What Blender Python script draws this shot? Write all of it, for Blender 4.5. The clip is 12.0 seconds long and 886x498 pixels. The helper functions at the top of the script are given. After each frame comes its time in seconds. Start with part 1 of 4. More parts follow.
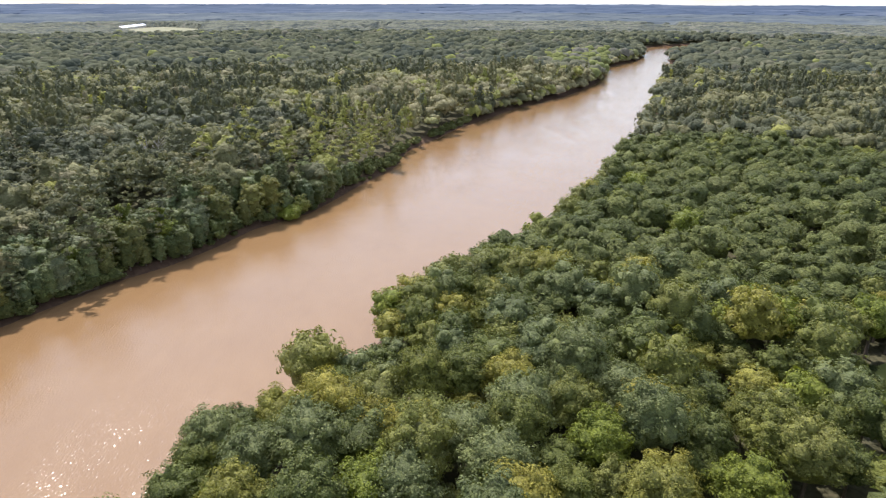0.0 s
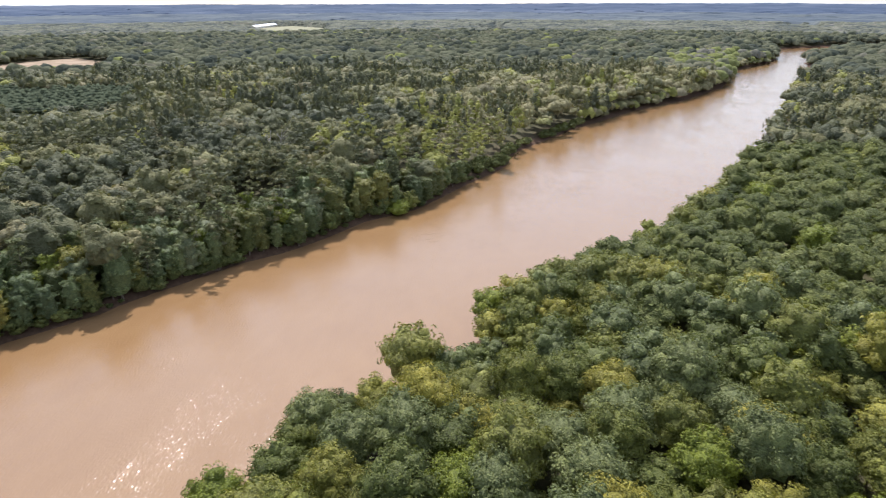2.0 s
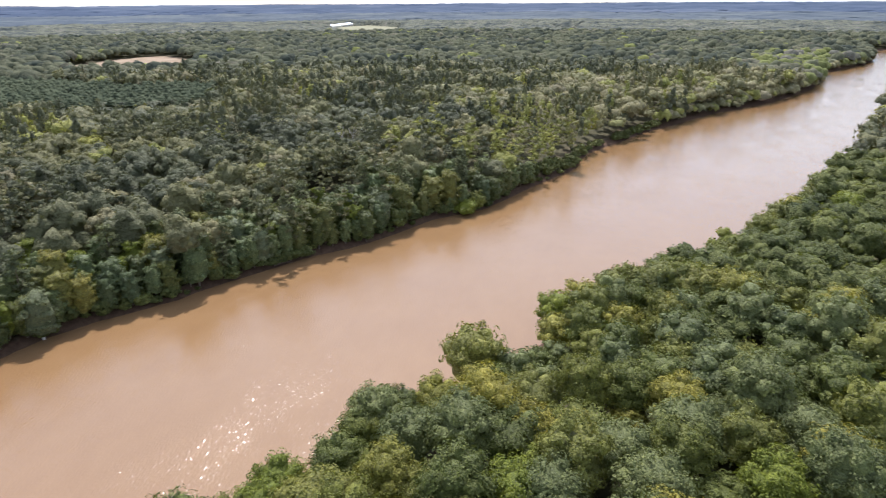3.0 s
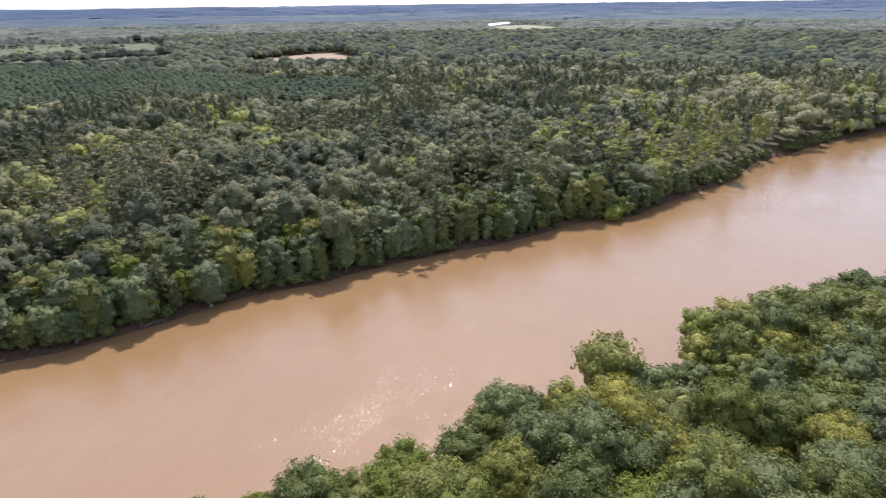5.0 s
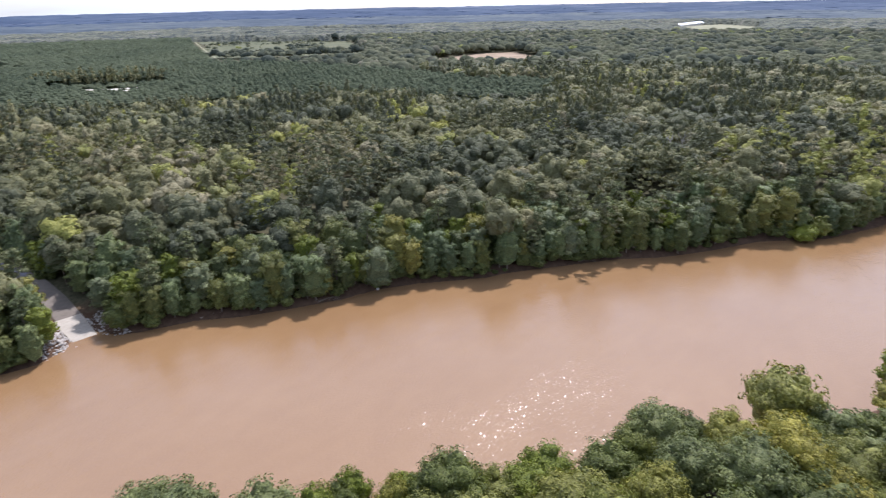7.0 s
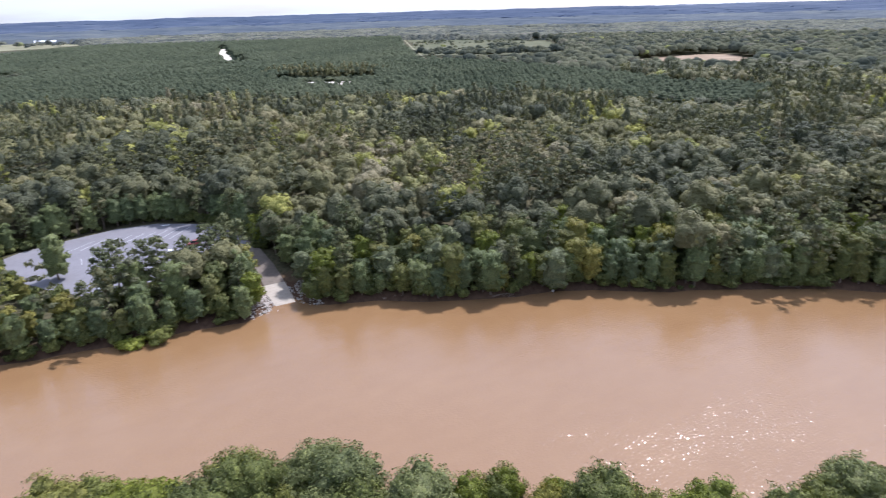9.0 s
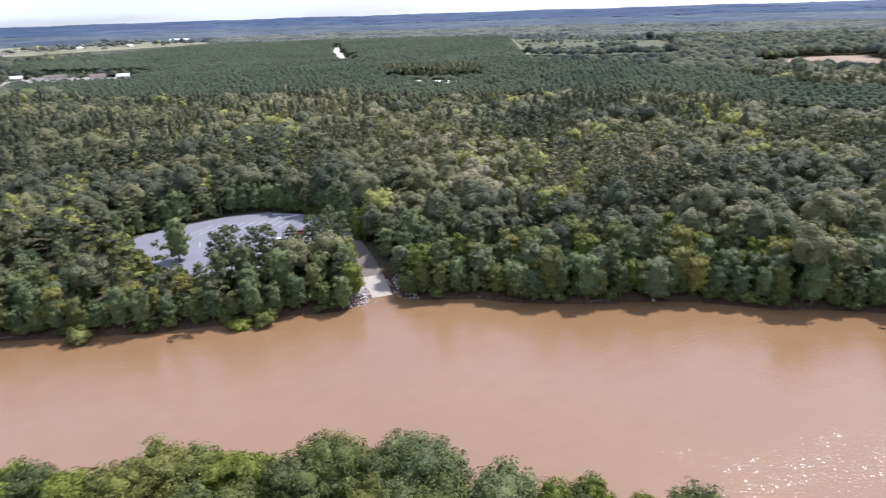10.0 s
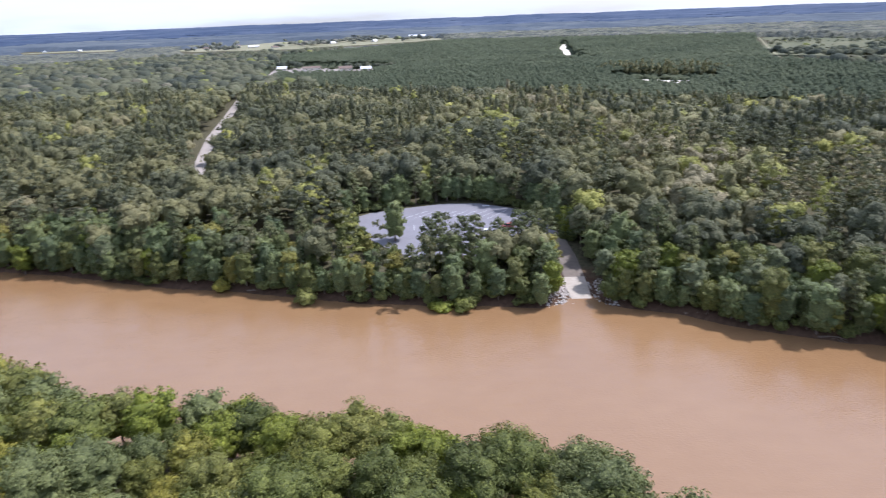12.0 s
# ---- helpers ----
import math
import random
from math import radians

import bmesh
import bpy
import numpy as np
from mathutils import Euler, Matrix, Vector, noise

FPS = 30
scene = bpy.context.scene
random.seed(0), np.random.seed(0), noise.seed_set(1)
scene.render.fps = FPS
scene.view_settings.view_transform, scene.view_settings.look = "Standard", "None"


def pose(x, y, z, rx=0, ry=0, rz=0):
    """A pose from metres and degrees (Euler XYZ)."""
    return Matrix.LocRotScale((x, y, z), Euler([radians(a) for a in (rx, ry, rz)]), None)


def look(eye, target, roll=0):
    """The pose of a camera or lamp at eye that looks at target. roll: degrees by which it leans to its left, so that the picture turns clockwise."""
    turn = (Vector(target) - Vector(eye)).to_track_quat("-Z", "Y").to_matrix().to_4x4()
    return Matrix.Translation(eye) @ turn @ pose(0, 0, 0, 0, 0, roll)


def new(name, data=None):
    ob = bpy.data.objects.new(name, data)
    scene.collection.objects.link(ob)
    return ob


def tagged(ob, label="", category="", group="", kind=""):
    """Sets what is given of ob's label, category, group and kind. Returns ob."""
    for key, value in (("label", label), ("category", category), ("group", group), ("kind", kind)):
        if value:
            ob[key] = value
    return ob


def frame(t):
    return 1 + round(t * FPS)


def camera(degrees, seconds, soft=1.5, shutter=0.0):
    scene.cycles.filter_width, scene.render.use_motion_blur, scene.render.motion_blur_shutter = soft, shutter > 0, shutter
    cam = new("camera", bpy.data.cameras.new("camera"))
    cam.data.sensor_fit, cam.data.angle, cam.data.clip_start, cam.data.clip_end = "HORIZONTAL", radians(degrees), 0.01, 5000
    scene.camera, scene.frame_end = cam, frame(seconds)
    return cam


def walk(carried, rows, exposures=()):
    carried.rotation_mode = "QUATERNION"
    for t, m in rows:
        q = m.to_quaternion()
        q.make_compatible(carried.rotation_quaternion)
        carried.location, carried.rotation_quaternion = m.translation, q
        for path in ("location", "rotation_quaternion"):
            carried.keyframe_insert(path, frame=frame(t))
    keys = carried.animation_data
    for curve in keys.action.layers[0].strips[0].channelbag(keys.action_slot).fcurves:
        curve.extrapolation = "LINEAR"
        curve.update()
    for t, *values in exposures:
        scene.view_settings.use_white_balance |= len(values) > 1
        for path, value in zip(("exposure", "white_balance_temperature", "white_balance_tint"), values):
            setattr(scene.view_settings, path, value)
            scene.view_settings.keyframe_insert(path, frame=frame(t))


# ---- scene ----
# ---------------------------------------------------------------- camera: a drone that hovers over the near wood and turns left
cam = camera(69.7, 12.0, soft=1.15, shutter=0.5)
TURN = [  # seconds, eye, heading to the left of +y, tilt, lean
    (0, -0.65, 0.08, 74.98, -91.26, -21.35, 0.14),
    (0.5, -0.57, 0.13, 74.98, -89.43, -21.34, 0.09),
    (1, -0.50, 0.17, 74.97, -87.26, -21.36, 0.06),
    (1.5, -0.43, 0.21, 74.97, -84.34, -21.37, -0.05),
    (2, -0.36, 0.25, 74.96, -81.26, -21.38, -0.14),
    (2.5, -0.30, 0.29, 74.96, -78.18, -21.39, -0.25),
    (3, -0.25, 0.34, 74.96, -74.95, -21.40, -0.33),
    (5, -0.22, 0.34, 74.95, -61.51, -21.34, -0.68),
    (5.5, -0.22, 0.34, 74.95, -57.91, -21.30, -0.80),
    (6, -0.22, 0.34, 74.95, -54.02, -21.25, -0.94),
    (6.5, -0.21, 0.34, 74.95, -50.05, -21.21, -1.04),
    (7, -0.20, 0.34, 74.95, -45.95, -21.15, -1.15),
    (9, -0.05, 0.25, 74.93, -28.75, -20.83, -1.58),
    (9.5, -0.04, 0.25, 74.93, -24.17, -20.73, -1.71),
    (10, -0.04, 0.25, 74.93, -19.43, -20.64, -1.83),
    (10.5, -0.01, 0.24, 74.93, -14.68, -20.54, -1.92),
    (11, 0.02, 0.24, 74.94, -9.91, -20.43, -2.05),
    (11.5, 0.06, 0.23, 74.95, -5.07, -20.34, -2.16),
    (12, 0.09, 0.23, 74.96, 0.00, -20.25, -2.23),
]


def aim(x, y, z, heading, tilt, lean):
    a, b = radians(heading), radians(tilt)
    ahead = Vector((-math.sin(a) * math.cos(b), math.cos(a) * math.cos(b), math.sin(b)))
    return look((x, y, z), Vector((x, y, z)) + ahead * 10, lean)


walk(cam, [(row[0], aim(*row[1:])) for row in TURN], exposures=[(0, 0.64, 6280, 12), (4, 0.61, 6050, 14.5), (8, 0.57, 5810, 18), (12, 0.58, 5720, 19)])

# ---------------------------------------------------------------- light
SUN_TURN, SUN_HIGH = radians(69), radians(54)   # clockwise from +y; above the horizon
world = bpy.data.worlds.new("sky")
scene.world = world
world.use_nodes = True
wt = world.node_tree
wt.nodes.clear()
sky = wt.nodes.new("ShaderNodeTexSky")
sky.sky_type, sky.sun_disc = "NISHITA", False
sky.sun_elevation, sky.sun_rotation = SUN_HIGH, SUN_TURN
sky.air_density, sky.dust_density, sky.ozone_density = 1.0, 1.2, 1.0
bg = wt.nodes.new("ShaderNodeBackground")
bg.inputs["Strength"].default_value = 0.16
wo = wt.nodes.new("ShaderNodeOutputWorld")
# thin broken cloud over the whole sky
wc = wt.nodes.new("ShaderNodeTexCoord")
wmap = wt.nodes.new("ShaderNodeMapping")
wmap.inputs["Scale"].default_value = (1.0, 1.0, 7.0)
wn = wt.nodes.new("ShaderNodeTexNoise")
wn.inputs["Scale"].default_value, wn.inputs["Detail"].default_value = 3.2, 6.0
wr = wt.nodes.new("ShaderNodeValToRGB")
wr.color_ramp.elements[0].position, wr.color_ramp.elements[0].color = 0.36, (0.22, 0.22, 0.22, 1)
wr.color_ramp.elements[1].position, wr.color_ramp.elements[1].color = 0.60, (0.84, 0.84, 0.84, 1)
wm = wt.nodes.new("ShaderNodeMix")
wm.data_type = "RGBA"
wm.inputs["B"].default_value = (4.5, 5.0, 5.7, 1)
wt.links.new(wc.outputs["Generated"], wmap.inputs["Vector"])
wt.links.new(wmap.outputs["Vector"], wn.inputs["Vector"])
wt.links.new(wn.outputs["Fac"], wr.inputs["Fac"])
wt.links.new(wr.outputs["Color"], wm.inputs["Factor"])
wt.links.new(sky.outputs["Color"], wm.inputs["A"])
wt.links.new(wm.outputs["Result"], bg.inputs["Color"])
wt.links.new(bg.outputs["Background"], wo.inputs["Surface"])

sun = new("sun", bpy.data.lights.new("sun", "SUN"))
sun.data.energy, sun.data.angle, sun.data.color = 4.5, radians(0.6), (1.0, 0.96, 0.90)
SUNWARD = Vector((math.sin(SUN_TURN) * math.cos(SUN_HIGH), math.cos(SUN_TURN) * math.cos(SUN_HIGH), math.sin(SUN_HIGH)))
sun.matrix_world = look(SUNWARD * 300, (0, 0, 0))


# ---------------------------------------------------------------- materials
def shader(name):
    m = bpy.data.materials.new(name)
    m.use_nodes = True
    nt = m.node_tree
    return m, nt, nt.nodes["Principled BSDF"], nt.nodes["Material Output"]


def node(nt, kind, **values):
    n = nt.nodes.new("ShaderNode" + kind)
    for key, value in values.items():
        n.inputs[key].default_value = value
    return n


def ramp(nt, source, stops):
    r = nt.nodes.new("ShaderNodeValToRGB")
    els = r.color_ramp.elements
    while len(els) < len(stops):
        els.new(0.5)
    for el, (at, colour) in zip(els, stops):
        el.position, el.color = at, (*colour, 1)
    nt.links.new(source, r.inputs["Fac"])
    return r


def mixed(nt, kind, fac, a, b):
    m = nt.nodes.new("ShaderNodeMix")
    m.data_type, m.blend_type = "RGBA", kind
    for sock, value in (("Factor", fac), ("A", a), ("B", b)):
        if isinstance(value, bpy.types.NodeSocket):
            nt.links.new(value, m.inputs[sock])
        elif sock == "Factor":
            m.inputs[0].default_value = value
        else:
            m.inputs[sock].default_value = (*value, 1)
    return m.outputs["Result"]


def place(nt):
    return node(nt, "NewGeometry").outputs["Position"]


def noise_at(nt, scale, detail=4.0, rough=0.55, stretch=None):
    n = node(nt, "TexNoise", Scale=scale, Detail=detail, Roughness=rough)
    src = place(nt)
    if stretch:
        mp = node(nt, "Mapping", Scale=stretch)
        nt.links.new(src, mp.inputs["Vector"])
        src = mp.outputs["Vector"]
    nt.links.new(src, n.inputs["Vector"])
    return n.outputs["Fac"]


def bumped(nt, bsdf, height, strength, distance):
    b = node(nt, "Bump", Strength=strength, Distance=distance)
    nt.links.new(height, b.inputs["Height"])
    nt.links.new(b.outputs["Normal"], bsdf.inputs["Normal"])


def plain(name, stops, scale, rough=0.8, bump=0.3, distance=0.05, detail=5.0, metal=0.0):
    m, nt, bsdf, _ = shader(name)
    fine, broad = noise_at(nt, scale, detail), noise_at(nt, scale * 0.13, 3.0)
    both = mixed(nt, "MIX", 0.45, fine, broad)
    nt.links.new(ramp(nt, both, stops).outputs["Color"], bsdf.inputs["Base Color"])
    bsdf.inputs["Roughness"].default_value, bsdf.inputs["Metallic"].default_value = rough, metal
    bsdf.inputs["Specular IOR Level"].default_value = 0.12 if rough > 0.8 else 0.4
    if bump:
        bumped(nt, bsdf, fine, bump, distance)
    return m


def foliage(name, stops, by_tree=True, leaf=1.7, gloss=0.65, through_light=0.22, shine=0.16, relief=0.5, mottle=1.0):
    """Leaves: the tree's own tint, a shift from mass to mass and from spray to spray, some light let through. leaf: sprays a metre."""
    m, nt, bsdf, out = shader(name)
    if by_tree:
        tint = node(nt, "ObjectInfo").outputs["Random"]
    else:
        at = node(nt, "Attribute")
        at.attribute_name = "tint"
        tint = at.outputs["Fac"]
    col = ramp(nt, tint, stops).outputs["Color"]
    island = node(nt, "NewGeometry").outputs["Random Per Island"]
    clump = ramp(nt, island, [(0.0, (1 - 0.30 * mottle, 1 - 0.26 * mottle, 1 - 0.32 * mottle)), (0.55, (1.0, 1.0, 1.0)), (1.0, (1 + 0.36 * mottle, 1 + 0.35 * mottle, 1 + 0.28 * mottle))]).outputs["Color"]
    col = mixed(nt, "MULTIPLY", 1.0, col, clump)
    # sprays of leaves as uneven cells: each has its own tone and its own bulge
    shake = node(nt, "TexNoise", Scale=leaf * 1.2, Detail=3.0)
    nt.links.new(place(nt), shake.inputs["Vector"])
    bent = nt.nodes.new("ShaderNodeVectorMath")
    bent.operation = "MULTIPLY_ADD"
    bent.inputs[1].default_value = (0.7 / leaf,) * 3
    nt.links.new(shake.outputs["Color"], bent.inputs[0])
    nt.links.new(place(nt), bent.inputs[2])
    cells = []
    for scale in (leaf, leaf * 2.6):
        v = node(nt, "TexVoronoi", Scale=scale)
        nt.links.new(bent.outputs["Vector"], v.inputs["Vector"])
        cells.append(v)
    for v, low, high in ((cells[0], 1 - 0.24 * mottle, 1 + 0.26 * mottle), (cells[1], 1 - 0.16 * mottle, 1 + 0.18 * mottle)):
        sep = node(nt, "SeparateColor")
        nt.links.new(v.outputs["Color"], sep.inputs["Color"])
        tone = ramp(nt, sep.outputs["Red"], [(0.0, (low, low * 1.03, low)), (1.0, (high, high, high * 0.97))]).outputs["Color"]
        col = mixed(nt, "MULTIPLY", 1.0, col, tone)
    nt.links.new(col, bsdf.inputs["Base Color"])
    bsdf.inputs["Roughness"].default_value = gloss
    bsdf.inputs["Specular IOR Level"].default_value = shine
    high = nt.nodes.new("ShaderNodeMath")
    high.operation = "MULTIPLY_ADD"
    high.inputs[1].default_value = 0.5
    nt.links.new(cells[1].outputs["Distance"], high.inputs[0])
    nt.links.new(cells[0].outputs["Distance"], high.inputs[2])
    b = node(nt, "Bump", Strength=1.0, Distance=relief / leaf * 1.6)
    b.invert = True
    nt.links.new(high.outputs["Value"], b.inputs["Height"])
    nt.links.new(b.outputs["Normal"], bsdf.inputs["Normal"])
    tr = node(nt, "BsdfTranslucent")
    nt.links.new(mixed(nt, "MULTIPLY", 1.0, col, (1.15, 1.2, 0.65)), tr.inputs["Color"])
    mix = node(nt, "MixShader", Fac=through_light)
    nt.links.new(bsdf.outputs["BSDF"], mix.inputs[1])
    nt.links.new(tr.outputs["BSDF"], mix.inputs[2])
    nt.links.new(mix.outputs["Shader"], out.inputs["Surface"])
    return m


GREEN = [(0.0, (0.083, 0.094, 0.028)), (0.25, (0.114, 0.126, 0.033)), (0.5, (0.152, 0.151, 0.033)), (0.68, (0.163, 0.161, 0.047)), (0.84, (0.215, 0.194, 0.039)), (1.0, (0.256, 0.217, 0.042))]
GREY = [(0.0, (0.107, 0.121, 0.048)), (1.0, (0.157, 0.167, 0.065))]
LIME = [(0.0, (0.130, 0.149, 0.020)), (1.0, (0.185, 0.198, 0.031))]
PINE = [(0.0, (0.109, 0.119, 0.062)), (1.0, (0.176, 0.177, 0.089))]
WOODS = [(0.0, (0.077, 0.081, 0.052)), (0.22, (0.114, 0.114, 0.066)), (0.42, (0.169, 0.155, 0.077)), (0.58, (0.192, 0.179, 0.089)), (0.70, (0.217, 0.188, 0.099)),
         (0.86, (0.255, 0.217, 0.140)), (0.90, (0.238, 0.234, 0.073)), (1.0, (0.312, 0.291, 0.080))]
leaf_green = foliage("leaf_green", GREEN, leaf=3.2, relief=0.3, mottle=1.0, gloss=0.5, shine=0.24)
leaf_bank = foliage("leaf_bank_green", [(at, (r * 0.92, g * 0.92, b * 1.15)) for at, (r, g, b) in GREEN], leaf=3.0, relief=0.3, mottle=1.0, gloss=0.5, shine=0.24)
leaf_dark = foliage("leaf_dark_green", [(0.0, (0.096, 0.118, 0.056)), (0.5, (0.132, 0.156, 0.066)), (1.0, (0.172, 0.188, 0.076))], leaf=3.0, relief=0.3, mottle=1.0, gloss=0.5, shine=0.24)
leaf_grey = foliage("leaf_grey_green", GREY, leaf=3.2, relief=0.3, mottle=1.0, gloss=0.5, shine=0.24)
leaf_grey_bank = foliage("leaf_grey_bank", [(0.0, (0.128, 0.142, 0.074)), (1.0, (0.172, 0.180, 0.096))], leaf=3.0, relief=0.3, mottle=1.0, gloss=0.5, shine=0.24)
leaf_lime = foliage("leaf_lime", LIME, leaf=3.2, relief=0.3, mottle=1.0, gloss=0.5, shine=0.24)
leaf_pine = foliage("pine_needles", PINE, leaf=2.2, through_light=0.15)
leaf_woods = foliage("leaf_woods", WOODS, by_tree=False, leaf=1.5, mottle=0.5, relief=0.42, through_light=0.16)
leaf_woods_near = foliage("leaf_woods_near", [(0.0, (0.075, 0.088, 0.031)), (0.45, (0.131, 0.141, 0.045)), (0.86, (0.168, 0.172, 0.064)), (1.0, (0.207, 0.212, 0.045))], by_tree=False, leaf=2.0, mottle=0.95, relief=0.65, shine=0.2)
# Woods greens dulled and shifted to blue: thin haze put into the colour.
leaf_thin_haze = foliage("leaf_thin_haze", [(at, (r * 0.76, g * 0.82, b * 1.12)) for at, (r, g, b) in WOODS], by_tree=False, leaf=0.35, through_light=0.30, gloss=0.9, shine=0.03, relief=0.16, mottle=0.3)
leaf_plantation = foliage("plantation_needles", [(0.0, (0.067, 0.082, 0.057)), (0.5, (0.125, 0.137, 0.092)), (1.0, (0.180, 0.185, 0.120))], by_tree=False, leaf=0.5, through_light=0.32, gloss=0.9, shine=0.03, relief=0.2, mottle=0.4)
# Woods colours pushed further to blue, so the farther trees carry painted haze.
leaf_thick_haze = foliage("leaf_haze_blue_green", [(at, (r * 0.76, g * 0.82, b * 1.36)) for at, (r, g, b) in WOODS], by_tree=False, leaf=0.1, through_light=0.1, gloss=0.9, shine=0.02, relief=0.2, mottle=0.35)
# Canopy greyed and cooled by haze that is painted into the colour.
haze_green = plain("grey_green_haze", [(0.40, (0.048, 0.062, 0.080)), (0.48, (0.066, 0.081, 0.098)), (0.55, (0.086, 0.100, 0.108)), (0.66, (0.130, 0.138, 0.130))], 0.006, 0.95, 0.0)
# Horizon forest: aerial haze painted as a blue base colour.
haze_blue = plain("blue_haze", [(0.40, (0.030, 0.046, 0.082)), (0.48, (0.040, 0.058, 0.096)), (0.55, (0.056, 0.074, 0.112)), (0.66, (0.096, 0.110, 0.140))], 0.004, 0.95, 0.0)
bark = plain("bark", [(0.3, (0.10, 0.075, 0.055)), (0.7, (0.24, 0.19, 0.15))], 6.0, 0.9, 0.6, 0.05)
bark_pale = plain("pale_bark", [(0.3, (0.30, 0.27, 0.23)), (0.7, (0.55, 0.50, 0.44))], 5.0, 0.85, 0.4, 0.04)
def make_floor():
    """Leaf litter on the land, bare red-brown mud where the river has cut the bank."""
    m, nt, bsdf, _ = shader("forest_floor")
    fine = noise_at(nt, 0.8, 5.0)
    leaves = ramp(nt, fine, [(0.3, (0.042, 0.040, 0.022)), (0.5, (0.074, 0.068, 0.038)), (0.75, (0.110, 0.094, 0.056))]).outputs["Color"]
    mud = ramp(nt, fine, [(0.3, (0.060, 0.036, 0.023)), (0.75, (0.115, 0.070, 0.045))]).outputs["Color"]
    xyz = node(nt, "SeparateXYZ")
    nt.links.new(place(nt), xyz.inputs["Vector"])
    edge = nt.nodes.new("ShaderNodeMath")
    edge.operation = "MULTIPLY_ADD"
    edge.inputs[1].default_value = 2.0
    nt.links.new(noise_at(nt, 0.3, 3.0), edge.inputs[0])
    nt.links.new(xyz.outputs["Z"], edge.inputs[2])
    wet = node(nt, "MapRange", **{"From Min": 2.6, "From Max": 3.6, "To Min": 1.0, "To Max": 0.0})
    nt.links.new(edge.outputs["Value"], wet.inputs["Value"])
    nt.links.new(mixed(nt, "MIX", wet.outputs["Result"], leaves, mud), bsdf.inputs["Base Color"])
    bsdf.inputs["Roughness"].default_value, bsdf.inputs["Specular IOR Level"].default_value = 0.95, 0.1
    bumped(nt, bsdf, fine, 0.5, 0.2)
    return m


litter = make_floor()
grass = plain("meadow_grass", [(0.3, (0.062, 0.070, 0.038)), (0.5, (0.094, 0.098, 0.054)), (0.7, (0.15, 0.142, 0.084))], 0.02, 0.9, 0.2, 0.1)
clearing_grass = plain("clearing_grass", [(0.25, (0.13, 0.15, 0.04)), (0.8, (0.23, 0.24, 0.075))], 0.5, 0.9, 0.4, 0.1)
pale_grass = plain("cut_hay", [(0.25, (0.15, 0.15, 0.085)), (0.8, (0.27, 0.25, 0.165))], 0.03, 0.9, 0.1, 0.1)
clay = plain("red_clay", [(0.25, (0.15, 0.12, 0.07)), (0.5, (0.26, 0.19, 0.13)), (0.8, (0.38, 0.31, 0.24))], 0.05, 0.95, 0.2, 0.1)
sand = plain("white_sand", [(0.25, (0.55, 0.48, 0.38)), (0.8, (0.80, 0.74, 0.63))], 0.15, 0.95, 0.2, 0.1)
asphalt = plain("worn_asphalt", [(0.2, (0.150, 0.145, 0.158)), (0.8, (0.215, 0.208, 0.224))], 0.9, 0.85, 0.15, 0.02)
old_tar = plain("worn_gravel_road", [(0.2, (0.11, 0.092, 0.076)), (0.8, (0.215, 0.18, 0.15))], 0.7, 0.9, 0.15, 0.02)
gravel_road = plain("grey_gravel", [(0.2, (0.22, 0.19, 0.16)), (0.8, (0.38, 0.34, 0.30))], 0.5, 0.95, 0.3, 0.05)
concrete = plain("ramp_concrete", [(0.2, (0.29, 0.25, 0.205)), (0.8, (0.46, 0.41, 0.345))], 0.9, 0.9, 0.2, 0.02)
stone = plain("pale_stone", [(0.2, (0.25, 0.225, 0.20)), (0.8, (0.50, 0.455, 0.41))], 1.6, 0.9, 0.5, 0.06)
white_paint = plain("white_paint", [(0.2, (0.66, 0.66, 0.66)), (0.8, (0.82, 0.82, 0.82))], 2.0, 0.6, 0.0)
faded_paint = plain("faded_paint", [(0.35, (0.26, 0.26, 0.27)), (0.65, (0.52, 0.52, 0.52))], 3.0, 0.8, 0.0)
roof_metal = plain("white_metal_roof", [(0.2, (0.62, 0.64, 0.66)), (0.8, (0.80, 0.81, 0.83))], 0.5, 0.4, 0.0)
roof_brown = plain("brown_shingle", [(0.2, (0.12, 0.09, 0.075)), (0.8, (0.22, 0.17, 0.14))], 1.0, 0.9, 0.2)
siding = plain("cream_siding", [(0.2, (0.50, 0.46, 0.38)), (0.8, (0.66, 0.62, 0.54))], 0.8, 0.8, 0.0)


